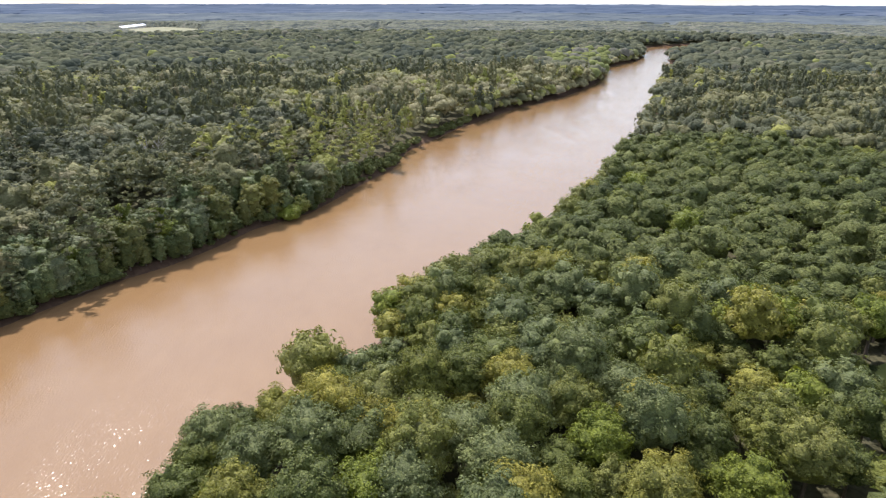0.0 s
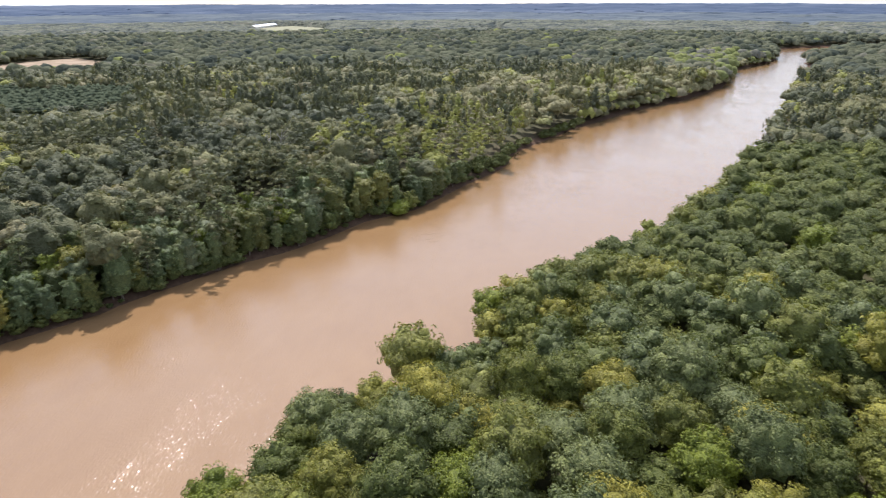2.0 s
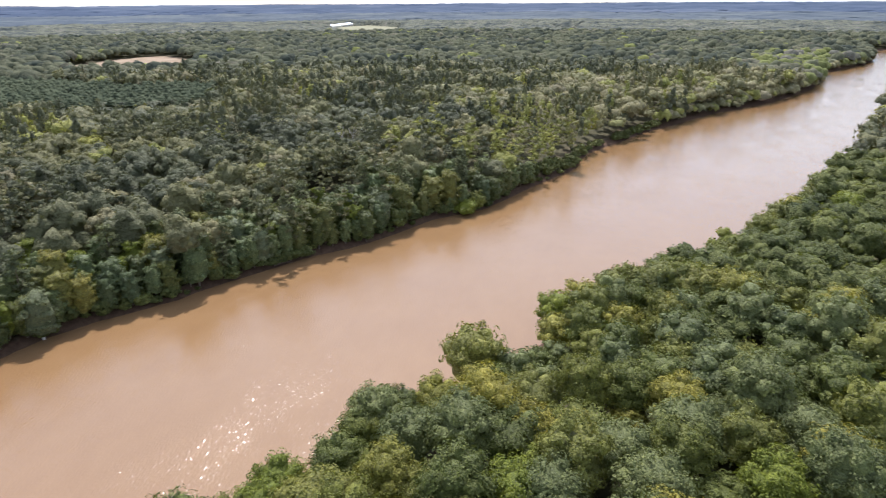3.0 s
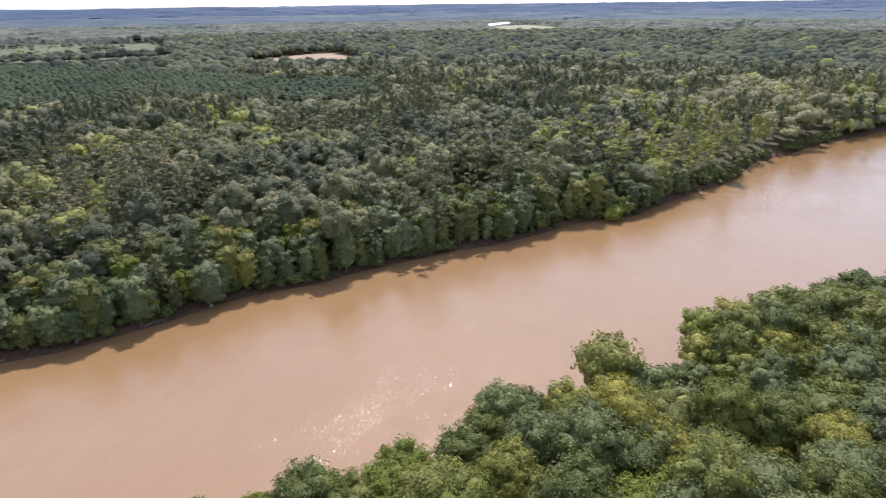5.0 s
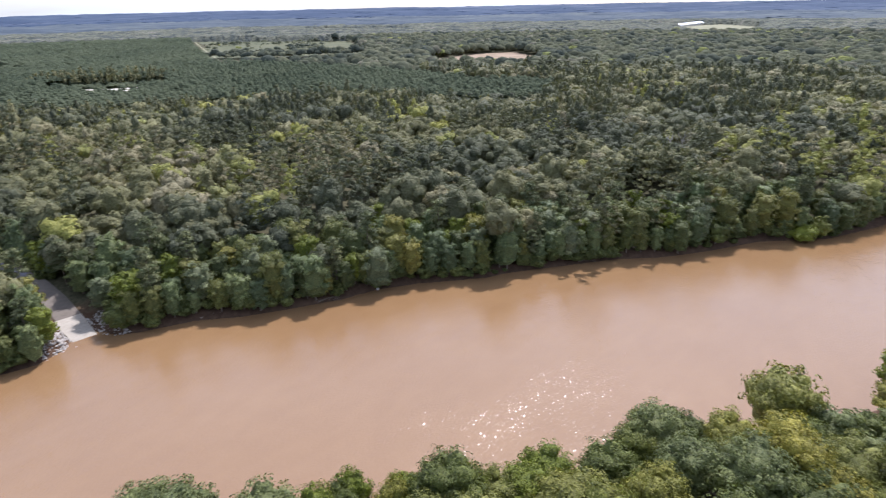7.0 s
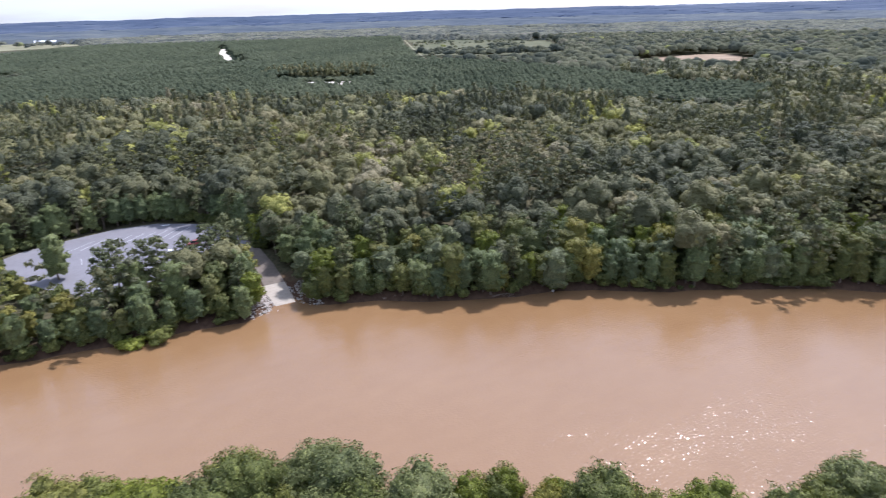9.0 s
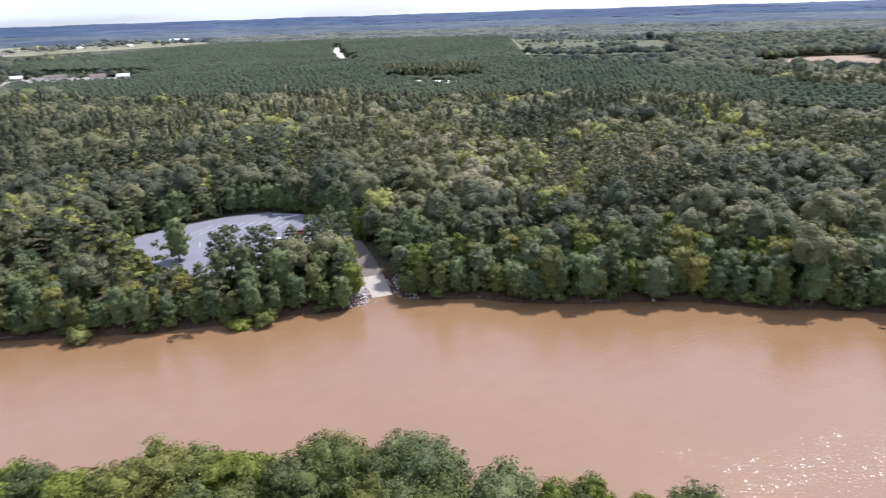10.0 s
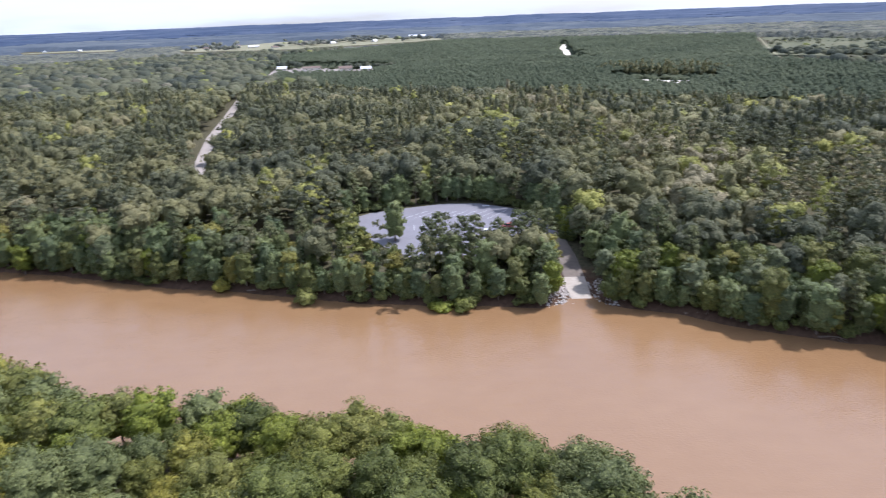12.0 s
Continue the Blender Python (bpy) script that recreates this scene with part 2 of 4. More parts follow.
def make_water():
    """Silt-laden water: a matt body with no relief of its own under a clear rippled skin."""
    m, nt, bsdf, _ = shader("muddy_water")
    silt = mixed(nt, "MIX", 0.4, noise_at(nt, 0.03, 5.0, 0.6), noise_at(nt, 0.25, 3.0, 0.6, (0.5, 1.0, 1.0)))
    nt.links.new(ramp(nt, silt, [(0.3, (0.206, 0.116, 0.054)), (0.7, (0.236, 0.138, 0.066))]).outputs["Color"], bsdf.inputs["Base Color"])
    bsdf.inputs["Roughness"].default_value, bsdf.inputs["Specular IOR Level"].default_value = 0.9, 0.0
    bsdf.inputs["Coat Weight"].default_value, bsdf.inputs["Coat IOR"].default_value, bsdf.inputs["Coat Roughness"].default_value = 1.0, 1.68, 0.11
    ripple, swell = noise_at(nt, 1.9, 1.6, 0.6, (0.7, 1.2, 1.0)), noise_at(nt, 0.16, 3.0, 0.6)
    # current lines roughen some stretches more than others
    rough_at = ramp(nt, noise_at(nt, 0.055, 4.0, 0.65, (0.6, 1.3, 1.0)), [(0.36, (0.5, 0.5, 0.5)), (0.66, (1.2, 1.2, 1.2))]).outputs["Color"]
    h = mixed(nt, "MULTIPLY", 1.0, ripple, rough_at)
    b1 = node(nt, "Bump", Strength=1.0, Distance=0.10)
    b2 = node(nt, "Bump", Strength=0.22, Distance=0.30)
    nt.links.new(h, b1.inputs["Height"])
    nt.links.new(swell, b2.inputs["Height"])
    nt.links.new(b1.outputs["Normal"], b2.inputs["Normal"])
    nt.links.new(b2.outputs["Normal"], bsdf.inputs["Coat Normal"])
    return m


water_mat = make_water()

# ---------------------------------------------------------------- mesh helpers
ICO_BM = bmesh.new()
bmesh.ops.create_icosphere(ICO_BM, subdivisions=1, radius=1.0)
ICO_V = np.array([v.co[:] for v in ICO_BM.verts])
ICO_F = np.array([[v.index for v in f.verts] for f in ICO_BM.faces])
ICO_V = ICO_V @ np.array(Matrix.Rotation(radians(37.4), 3, "X") @ Matrix.Rotation(radians(11), 3, "Y"))   # a face, not a corner, on top
ICO_BM.free()
ICO_BM = bmesh.new()
bmesh.ops.create_icosphere(ICO_BM, subdivisions=2, radius=1.0)
BALL_V = np.array([v.co[:] for v in ICO_BM.verts])
BALL_F = np.array([[v.index for v in f.verts] for f in ICO_BM.faces])
ICO_BM.free()
BALL_TOP = BALL_F[BALL_V[BALL_F].mean(1)[:, 2] > -0.6]
ICO_TOP = ICO_F[ICO_V[ICO_F].mean(1)[:, 2] > -0.35]   # without the underside


def tri_mesh(name, verts, faces, material, tint=None, smooth=False):
    me = bpy.data.meshes.new(name)
    verts, faces = np.asarray(verts, np.float32), np.asarray(faces, np.int32)
    me.vertices.add(len(verts))
    me.vertices.foreach_set("co", verts.ravel())
    me.loops.add(faces.size)
    me.loops.foreach_set("vertex_index", faces.ravel())
    me.polygons.add(len(faces))
    me.polygons.foreach_set("loop_start", np.arange(len(faces), dtype=np.int32) * faces.shape[1])
    if smooth:
        me.polygons.foreach_set("use_smooth", np.ones(len(faces), bool))
    if tint is not None:
        me.attributes.new("tint", "FLOAT", "POINT").data.foreach_set("value", np.asarray(tint, np.float32))
    me.update(calc_edges=True)
    me.materials.append(material)
    return me


def joined(pieces):
    """Pieces of (verts, faces) as one."""
    vs, fs, n = [], [], 0
    for v, f in pieces:
        vs.append(v)
        fs.append(np.asarray(f) + n)
        n += len(v)
    return np.concatenate(vs), np.concatenate(fs)


def part(name, bm, material, parent, label=""):
    me = bpy.data.meshes.new(name)
    bm.to_mesh(me)
    bm.free()
    me.materials.append(material)
    ob = new(name, me)
    ob.parent = parent
    return tagged(ob, label)


def mesh_part(name, me, parent, label=""):
    ob = new(name, me)
    ob.parent = parent
    return tagged(ob, label)


def inside(p, poly):
    """Which of the points p (n, 2) lie in the polygon."""
    poly = np.asarray(poly, float)
    hit = np.zeros(len(p), bool)
    for (x0, y0), (x1, y1) in zip(poly, np.roll(poly, -1, 0)):
        if y0 != y1:
            hit ^= ((y0 > p[:, 1]) != (y1 > p[:, 1])) & (p[:, 0] < (x1 - x0) * (p[:, 1] - y0) / (y1 - y0) + x0)
    return hit


def away(p, line):
    """The distance of the points p from a polyline."""
    line, best = np.asarray(line, float), np.full(len(p), 1e9)
    for a, b in zip(line[:-1], line[1:]):
        d = b - a
        k = np.clip(((p - a) @ d) / (d @ d), 0, 1)
        best = np.minimum(best, np.hypot(*(p - a - k[:, None] * d).T))
    return best


# ---------------------------------------------------------------- the plan
FAR_BANK = [(-420, 290), (-260, 235), (-146, 196), (-125, 191), (-103, 183), (-82, 176), (-65, 173), (-46, 167), (-23, 160), (-10, 158.5),
            (2, 155), (11, 156), (26, 152.5), (30, 155), (34, 155), (36, 159.5), (40, 159.5), (43, 154), (48, 151), (60, 146.5),
            (70, 139), (80, 134), (93, 128), (104, 125.5), (114, 120), (130, 108), (136, 106), (168, 86.5), (178, 77), (193, 68),
            (211, 60), (228, 44), (251, 35), (267, 29), (298, 15), (333, 11), (377, -10), (397, -18), (477, -66), (548, -120)]
FAR_BANK += [(633, -166), (684, -184), (777, -212), (880, -278), (930, -303), (1011, -326), (1094, -344), (1150, -390), (1210, -480), (1230, -640)]
FAR_BANK = [(x + 0.4, y + 1.7) for x, y in FAR_BANK]
CANOPY_EDGE = [(892, -325), (740, -281), (508, -178), (427, -150), (323, -107), (262, -78), (207, -47), (187, -36), (170, -26), (162, -14),
               (150, 0), (141, 5.5), (129, 12), (115, 10), (109, 14), (95, 24), (90, 36), (78, 38.5), (74, 37.5), (65, 42),
               (60, 47), (52, 53), (46, 57), (39, 63), (33, 64), (30, 68), (25, 76.5), (20, 80.5), (14, 80), (9, 85),
               (1, 84), (-8, 89.5), (-14, 91), (-22, 88), (-30, 92), (-36, 97), (-53, 99.5), (-64, 98), (-74, 104), (-88, 111), (-150, 136)]


def shifted(line, d):
    """The line moved sideways to its left by d metres."""
    pts = [Vector((*p, 0)) for p in line]
    out = []
    for k, p in enumerate(pts):
        w = (pts[min(k + 1, len(pts) - 1)] - pts[max(k - 1, 0)]).normalized()
        out.append((p.x - w.y * d, p.y + w.x * d))
    return out


NEAR_BANK = [(1080, -640), (1060, -500), (1000, -400)] + shifted(CANOPY_EDGE, -1.0) + [(-260, 182), (-420, 234)]
RIVER = FAR_BANK + NEAR_BANK
LOT = [(-33, 226), (-27, 232), (-13, 237), (2, 241), (15, 239.5), (26, 232), (33, 224), (36.5, 213), (38, 203), (33, 190), (16, 183),
       (-10, 183), (-19, 194), (-27, 206)]
RAMP_ROAD = [(29.5, 153), (32.5, 166), (33.5, 182), (31, 200), (37.5, 206), (41, 190), (42.5, 176), (44, 165), (46, 155)]
CLEARING = [(84, -76), (97, -75), (109, -87), (112, -100), (94, -93)]
CLAY_FIELD = [(598, 612), (622, 574), (652, 489), (716, 501), (780, 600), (725, 630)]
BARN_FIELD = [(1690, 770), (1450, 622), (1452, 556), (1584, 534), (1740, 579), (1884, 735)]
MEADOW = [(455, 885), (520, 820), (640, 770), (860, 1080), (690, 1400)]
FARM_FIELDS = [(-749, 1927), (-649, 1743), (-376, 1709), (-130, 1850), (50, 1969), (-57, 2296), (-526, 2316)]
WEST_FIELD = [(-1376, 2117), (-1112, 2090), (-1000, 2060), (-950, 2170), (-1376, 2260)]
HOUSE_YARD = [(-228, 950), (-198, 925), (-84, 880), (-80, 925), (-150, 965), (-215, 1005)]
SAND_STRIP = [(192, 632), (214, 618), (236, 604), (249, 638), (228, 652), (205, 668)]
PINE_STAND = [(-165, 700), (-60, 585), (60, 560), (150, 480), (230, 440), (320, 388), (340, 294), (372, 262), (445, 300), (450, 330),
              (424, 370), (441, 452), (429, 601), (405, 740), (455, 870), (690, 1400), (305, 1567), (43, 1695), (-287, 1251), (-240, 900)]
ROAD = [(-95, 255), (-112, 290), (-129, 343), (-147, 414), (-161, 488), (-188, 621), (-205, 740), (-221, 867), (-246, 1029), (-300, 1300)]
SAND_TRACK = [(232, 1040), (213, 1075), (236, 1180), (240, 1270), (275, 1410)]
GRASS_TRACK = [(455, 872), (550, 1098), (680, 1399)]
BARN_YARD = [(1640, 735), (1860, 750), (1865, 795), (1640, 775)]
OPEN = [BARN_YARD, CLAY_FIELD, BARN_FIELD, MEADOW, FARM_FIELDS, WEST_FIELD, HOUSE_YARD, SAND_STRIP]


def bank_level(p):
    """The ground's height: river bed, bank, flat land, and a long wooded rise that ends in the horizon."""
    d = np.minimum(away(p, FAR_BANK), away(p, NEAR_BANK))
    wet = inside(p, RIVER)
    t1, t2 = np.clip(d / 3.5, 0, 1), np.clip(d / 45, 0, 1)
    land = 0.15 + 1.9 * t1 * t1 * (3 - 2 * t1) + 2.9 * t2 * t2 * (3 - 2 * t2)
    slip = np.clip(1 - (np.abs(p[:, 0] - 38) - 4.0) / 3.0, 0, 1) * ((p[:, 1] > 150) & (p[:, 1] < 192))
    land = land + slip * (np.minimum(land, -0.5 + (p[:, 1] - 158) * 0.155) - land)
    z = np.where(wet, -0.1 - 2.5 * np.clip(d / 8, 0, 1), land)
    r = np.hypot(p[:, 0], p[:, 1])
    return z + 33.0 * np.clip((r - 2400) / 2500, 0, 1) ** 1.5


def level(x, y):
    return float(bank_level(np.array([[x, y]], float))[0])


# ---------------------------------------------------------------- ground and water
def build_ground():
    turn = np.radians(np.concatenate([np.arange(-46, 134, 0.75), np.arange(134, 314, 4.0)]))
    rad = [0.0]
    while rad[-1] < 4930:
        r = rad[-1]
        rad.append(r + (14 if r < 40 else 2.6 if r < 260 else 2.6 + (r - 260) * 0.045))
    rad = np.array(rad[1:])
    n = len(turn)
    x, y = np.outer(rad, np.sin(turn)).ravel(), np.outer(rad, np.cos(turn)).ravel()
    p = np.stack([x, y], 1)
    z = bank_level(p)
    verts = np.concatenate([np.column_stack([p, z]), [[0, 0, 4.95]]])
    i, j = np.meshgrid(np.arange(len(rad) - 1), np.arange(n), indexing="ij")
    a, b = (i * n + j).ravel(), (i * n + (j + 1) % n).ravel()
    quads = np.stack([a, a + n, b + n, b], 1)
    tris = np.concatenate([quads[:, [0, 2, 1]], quads[:, [0, 3, 2]]])
    hub = np.stack([np.full(n, len(verts) - 1), (np.arange(n) + 1) % n, np.arange(n)], 1)
    ob = new("ground", tri_mesh("ground", verts, np.concatenate([tris, hub]), litter, smooth=True))
    return tagged(ob, "brown leaf-littered forest floor rising gently to the horizon", "ground", kind="structure")


build_ground()


def sheet(name, outline, z, material, label, category, kind="structure", thick=0.12):
    """A flat slab with its own edges."""
    bm = bmesh.new()
    f = bm.faces.new([bm.verts.new((x, y, z)) for x, y in outline])
    if f.normal.z < 0:
        f.normal_flip()
    ext = bmesh.ops.extrude_face_region(bm, geom=[f])
    for v in ext["geom"]:
        if isinstance(v, bmesh.types.BMVert):
            v.co.z -= thick
    bmesh.ops.recalc_face_normals(bm, faces=bm.faces)
    bmesh.ops.triangulate(bm, faces=bm.faces)
    me = bpy.data.meshes.new(name)
    bm.to_mesh(me)
    bm.free()
    me.materials.append(material)
    return tagged(new(name, me), label, category, kind=kind)


def ragged(outline, step, amount):
    """The same outline with an uneven edge."""
    pts = []
    for (x0, y0), (x1, y1) in zip(outline, outline[1:] + outline[:1]):
        n = max(1, int(math.hypot(x1 - x0, y1 - y0) / step))
        for k in range(n):
            x, y = x0 + (x1 - x0) * k / n, y0 + (y1 - y0) * k / n
            w = noise.noise_vector(Vector((x / (step * 2.3), y / (step * 2.3), 0.5))) * amount
            pts.append((x + w.x, y + w.y))
    return pts


def ribbon(line, width):
    """The outline of a strip along a line."""
    pts = [Vector((*p, 0)) for p in line]
    left, right = [], []
    for k, p in enumerate(pts):
        d = (pts[min(k + 1, len(pts) - 1)] - pts[max(k - 1, 0)]).normalized()
        s = Vector((-d.y, d.x, 0)) * width / 2
        left.append((p + s)[:2])
        right.append((p - s)[:2])
    return left + right[::-1]


wm_me = tri_mesh("water", [(-430, -660, 0), (1260, -660, 0), (1260, 300, 0), (-430, 300, 0)], [[0, 1, 2, 3]], water_mat)
tagged(new("water", wm_me), "muddy orange-brown river water with small sparkling ripples", "river", kind="structure")

# ---------------------------------------------------------------- trees
rng = np.random.default_rng(7)


def spin(k, up=True):
    """Directions spread over a dome, mostly upward."""
    z = rng.uniform(-0.25 if up else -1, 1, k)
    a = rng.uniform(0, 2 * np.pi, k)
    s = np.sqrt(1 - z * z)
    return np.column_stack([s * np.cos(a), s * np.sin(a), z])


def cards(centre, normal, size):
    """Small leaf sprays, a triangle each."""
    k = len(centre)
    u = np.cross(normal, rng.normal(size=(k, 3)))
    u /= np.linalg.norm(u, axis=1)[:, None] + 1e-9
    v = np.cross(normal, u)
    s, w = size[:, None], (size * rng.uniform(0.6, 1.0, k))[:, None]
    verts = np.stack([centre - u * s - v * w * 0.6, centre + u * s - v * w * 0.6, centre + v * w * 1.2], 1).reshape(-1, 3)
    return verts, np.arange(k * 3).reshape(-1, 3)


def dome(radius, height, rough=0.16):
    """One uneven rounded mass, standing on z = 0."""
    k = rng.uniform(0, 50)
    wob = np.array([1 + rough * 2.2 * noise.noise(Vector(v) * 1.7 + Vector((k, k, k))) for v in BALL_V])[:, None] * rng.uniform(0.93, 1.07, (len(BALL_V), 1))
    return BALL_V * wob * (radius, radius, height * 0.52) + (0, 0, height * 0.48), BALL_TOP


def leafed(centre, radii, count, size, spread=0.45, lean=(0, 0, 0.25)):
    """Leaf sprays over a rounded mass. lean: the way that the whole crown faces here."""
    d = spin(count)
    out = np.asarray(centre) + d * radii * rng.uniform(0.88, 1.1, (count, 1))
    n = d + rng.normal(scale=spread, size=d.shape) + lean
    n /= np.linalg.norm(n, axis=1)[:, None]
    return cards(out, n, size * rng.uniform(0.55, 1.3, count))


def heads(radius, height, count, low=-0.3):
    """Places for the rounded heads of a crown, spread evenly over an uneven dome."""
    dirs = spin(count)
    for _ in range(10):
        diff = dirs[:, None] - dirs[None]
        dist = np.linalg.norm(diff, axis=2) + np.eye(count)
        dirs = dirs + 0.03 * (diff / dist[..., None] ** 3).sum(1)
        dirs[:, 2] = np.clip(dirs[:, 2], low, 1)
        dirs /= np.linalg.norm(dirs, axis=1)[:, None]
    k = rng.uniform(0, 50)
    reach = np.array([1 + 0.26 * noise.noise(Vector(d) * 1.4 + Vector((k, k, k))) for d in dirs])[:, None]
    mid = dirs * reach * rng.uniform(0.60, 0.78, (count, 1)) * (radius, radius, height * 0.5)
    mid[:, 2] += height * 0.46
    return dirs, mid


def broad_crown(radius, height, lobes, leaves, size, lobe=0.25, tufts=0, tuft_leaves=0, low=-0.3):
    """A broadleaf crown about its own base: a dark core, rounded heads, and each head covered with small tufts of leaf sprays."""
    pieces = [dome(radius * 0.72, height * 0.82)]
    dirs, mid = heads(radius, height, lobes, low)
    rad = radius * lobe * rng.uniform(0.8, 1.25, lobes)
    for way, c, r in zip(dirs, mid, rad):
        pieces.append((ICO_V * r * rng.uniform(0.74, 0.96, (12, 1)) * (1, 1, 0.82) + c, ICO_TOP))
        pieces.append(leafed(c, (r, r, r * 0.84), leaves, size, 0.4, way * 0.7))
        if tufts:
            for d in spin(tufts) * 0.8 + way * 0.5:
                d = d / np.linalg.norm(d)
                q = r * rng.uniform(0.30, 0.46)
                pieces.append(leafed(c + d * (r, r, r * 0.86) * rng.uniform(0.95, 1.15), (q, q, q * 0.8), tuft_leaves, size, 0.35, d * 0.4 + way * 0.5))
    return joined(pieces)


def pine_crown(radius, height, tufts, leaves, size):
    """A pine's crown: needle tufts at the ends of boughs, loose and open, rounded at the top."""
    pieces = []
    for k in range(tufts):
        f = (k + 0.5) / tufts
        reach = radius * (1 - f ** 2.4) ** 0.5 * (0.55 + 0.45 * min(1.0, f * 3)) * rng.uniform(0.45, 0.85)
        a = 2.4 * k + rng.uniform(-0.4, 0.4)
        c = np.array([reach * np.cos(a), reach * np.sin(a), height * f * 0.92 + rng.uniform(-0.4, 0.4)])
        r = radius * rng.uniform(0.36, 0.56) * (1 - 0.25 * f)
        pieces.append((ICO_V * (r, r, r * 0.6) * rng.uniform(0.5, 0.92, (12, 1)) + c, ICO_TOP))
        pieces.append(leafed(c, (r, r, r * 0.72), leaves, size, 0.6))
    return joined(pieces)


def limb(a, b, r0, r1, sides=6):
    a, b = np.array(a, float), np.array(b, float)
    d = (b - a) / np.linalg.norm(b - a)
    u = np.cross(d, (0.3, 1, 0.2))
    u /= np.linalg.norm(u)
    v = np.cross(d, u)
    ang = np.arange(sides) * 2 * np.pi / sides
    ring = np.cos(ang)[:, None] * u + np.sin(ang)[:, None] * v
    verts = np.concatenate([a + ring * r0, b + ring * r1])
    i, j = np.arange(sides), (np.arange(sides) + 1) % sides
    return verts, np.concatenate([np.stack([i, j, j + sides], 1), np.stack([i, j + sides, i + sides], 1)])


def trunk_mesh(height, radius, spread, material, limbs=5, name="trunk"):
    bend = rng.normal(scale=0.25, size=(3, 2))
    pts = [np.array([*(bend[k - 1] if k else (0, 0)), height * f]) for k, f in enumerate((0, 0.35, 0.7, 1.0))]
    pts[0][2] = -0.4
    pieces = [limb(pts[k], pts[k + 1], radius * (1 - 0.27 * k) * (1.25 if k == 0 else 1), radius * (0.73 - 0.27 * k) + 0.03) for k in range(3)]
    for k in range(limbs):
        a = rng.uniform(0, 2 * np.pi)
        f = rng.uniform(0.4, 0.8)
        base = pts[0] * 0 + (0, 0, height * f)
        tip = base + (spread * np.cos(a), spread * np.sin(a), height * rng.uniform(0.12, 0.3))
        pieces.append(limb(base, tip, radius * 0.4, radius * 0.1, 5))
    v, f = joined(pieces)
    return tri_mesh(name, v, f, material)


HERO = {}


def template(kind, leaf, trunk_mat, label, crown_args, height, clear, pine=False, spread=2.5, thick=0.32, name="broadleaf_tree", count=3):
    """A few trees of a kind, kept out of the scene's collection until they are copied."""
    HERO[kind] = []
    for _ in range(count):
        v, f = (pine_crown if pine else broad_crown)(*crown_args)
        crown = tri_mesh("crown", v, f, leaf, smooth=True)
        trunk = trunk_mesh(clear + (height - clear) * 0.65, thick, spread, trunk_mat, 2 if pine else 6)
        HERO[kind].append((name, label, crown, trunk, clear, leaf))


def plant(kind, x, y, scale=1.0, tall=1.0, group="", label="", z=None):
    """A tree with its trunk and crown, set on the ground."""
    if kind.startswith("near") and math.hypot(x, y) > 100:
        kind += "_wide"
    name, words, crown, trunk, clear, _ = HERO[kind][rng.integers(len(HERO[kind]))]
    ob = new(name)
    ob.empty_display_size = 0.5
    ob.location = (x, y, level(x, y) - 0.05 if z is None else z)
    ob.rotation_euler = (0, 0, rng.uniform(0, 6.28))
    ob.scale = (scale, scale, scale * tall)
    mesh_part("trunk", trunk, ob)
    c = mesh_part("crown", crown, ob)
    c.location = (0, 0, clear)
    return tagged(ob, label or words, "tree", group)


BROAD = "broadleaf tree with a dense rounded dark green crown"
# kinds that stand nearest carry the finest leaf sprays; the wide kinds of the same trees stand further off
for far, fine in (("", (20, 22, 0.18, 0.32, 10, 21)), ("_wide", (15, 24, 0.27, 0.34, 6, 11))):
    lobes, leaves, size, lobe, tufts, few = fine
    template("near" + far, leaf_green, bark, BROAD, (5.2, 9.8, lobes, leaves, size, lobe, tufts, few), 16.5, 5.0, count=5)
    template("near_grey" + far, leaf_grey, bark, "broadleaf tree with a pale grey-green crown", (5.0, 9.4, lobes, leaves, size, lobe, tufts, few), 16.0, 5.0, count=2)
    template("near_lime" + far, leaf_lime, bark, "broadleaf tree with a bright yellow-green crown", (4.6, 9.0, lobes, leaves, size, lobe, tufts, few), 15.0, 4.5, count=2)
template("bank", leaf_bank, bark, "tall riverside tree with a ragged green crown", (4.4, 17.0, 24, 24, 0.29, 0.30, 4, 10, -0.8), 18.0, -0.6, name="riverside_tree", count=6)
template("bank_dark", leaf_dark, bark, "tall riverside tree with a dark blue-green crown", (4.2, 17.0, 24, 24, 0.29, 0.29, 4, 10, -0.8), 18.0, -0.6, name="riverside_tree", count=4)
template("bank_grey", leaf_grey_bank, bark_pale, "riverside tree with a pale grey-green crown and light bark", (4.3, 16.4, 24, 24, 0.29, 0.29, 4, 10, -0.7), 17.5, -0.4, name="riverside_tree", count=2)
template("bank_lime", leaf_lime, bark, "young riverside tree with a bright yellow-green crown", (3.6, 14.4, 17, 26, 0.36, 0.35, 5, 7, -0.6), 15.5, 0.2, name="riverside_tree", count=2)
template("pine", leaf_pine, bark, "tall pine with a dark tufted crown", (3.3, 12.5, 26, 24, 0.34), 20.0, 6.5, pine=True, spread=1.6, thick=0.24, name="pine_tree", count=4)
template("bush", leaf_green, bark, "rounded green bush at the water's edge", (2.6, 4.0, 9, 40, 0.24, 0.36, 4, 8), 4.2, 0.1, spread=1.2, thick=0.12, name="bush", count=2)
template("bush_lime", leaf_lime, bark, "rounded yellow-green bush at the water's edge", (2.6, 4.0, 9, 40, 0.24, 0.36, 4, 8), 4.2, 0.1, spread=1.2, thick=0.12, name="bush", count=2)


def azimuth(p):
    return np.degrees(np.arctan2(p[:, 0], p[:, 1]))


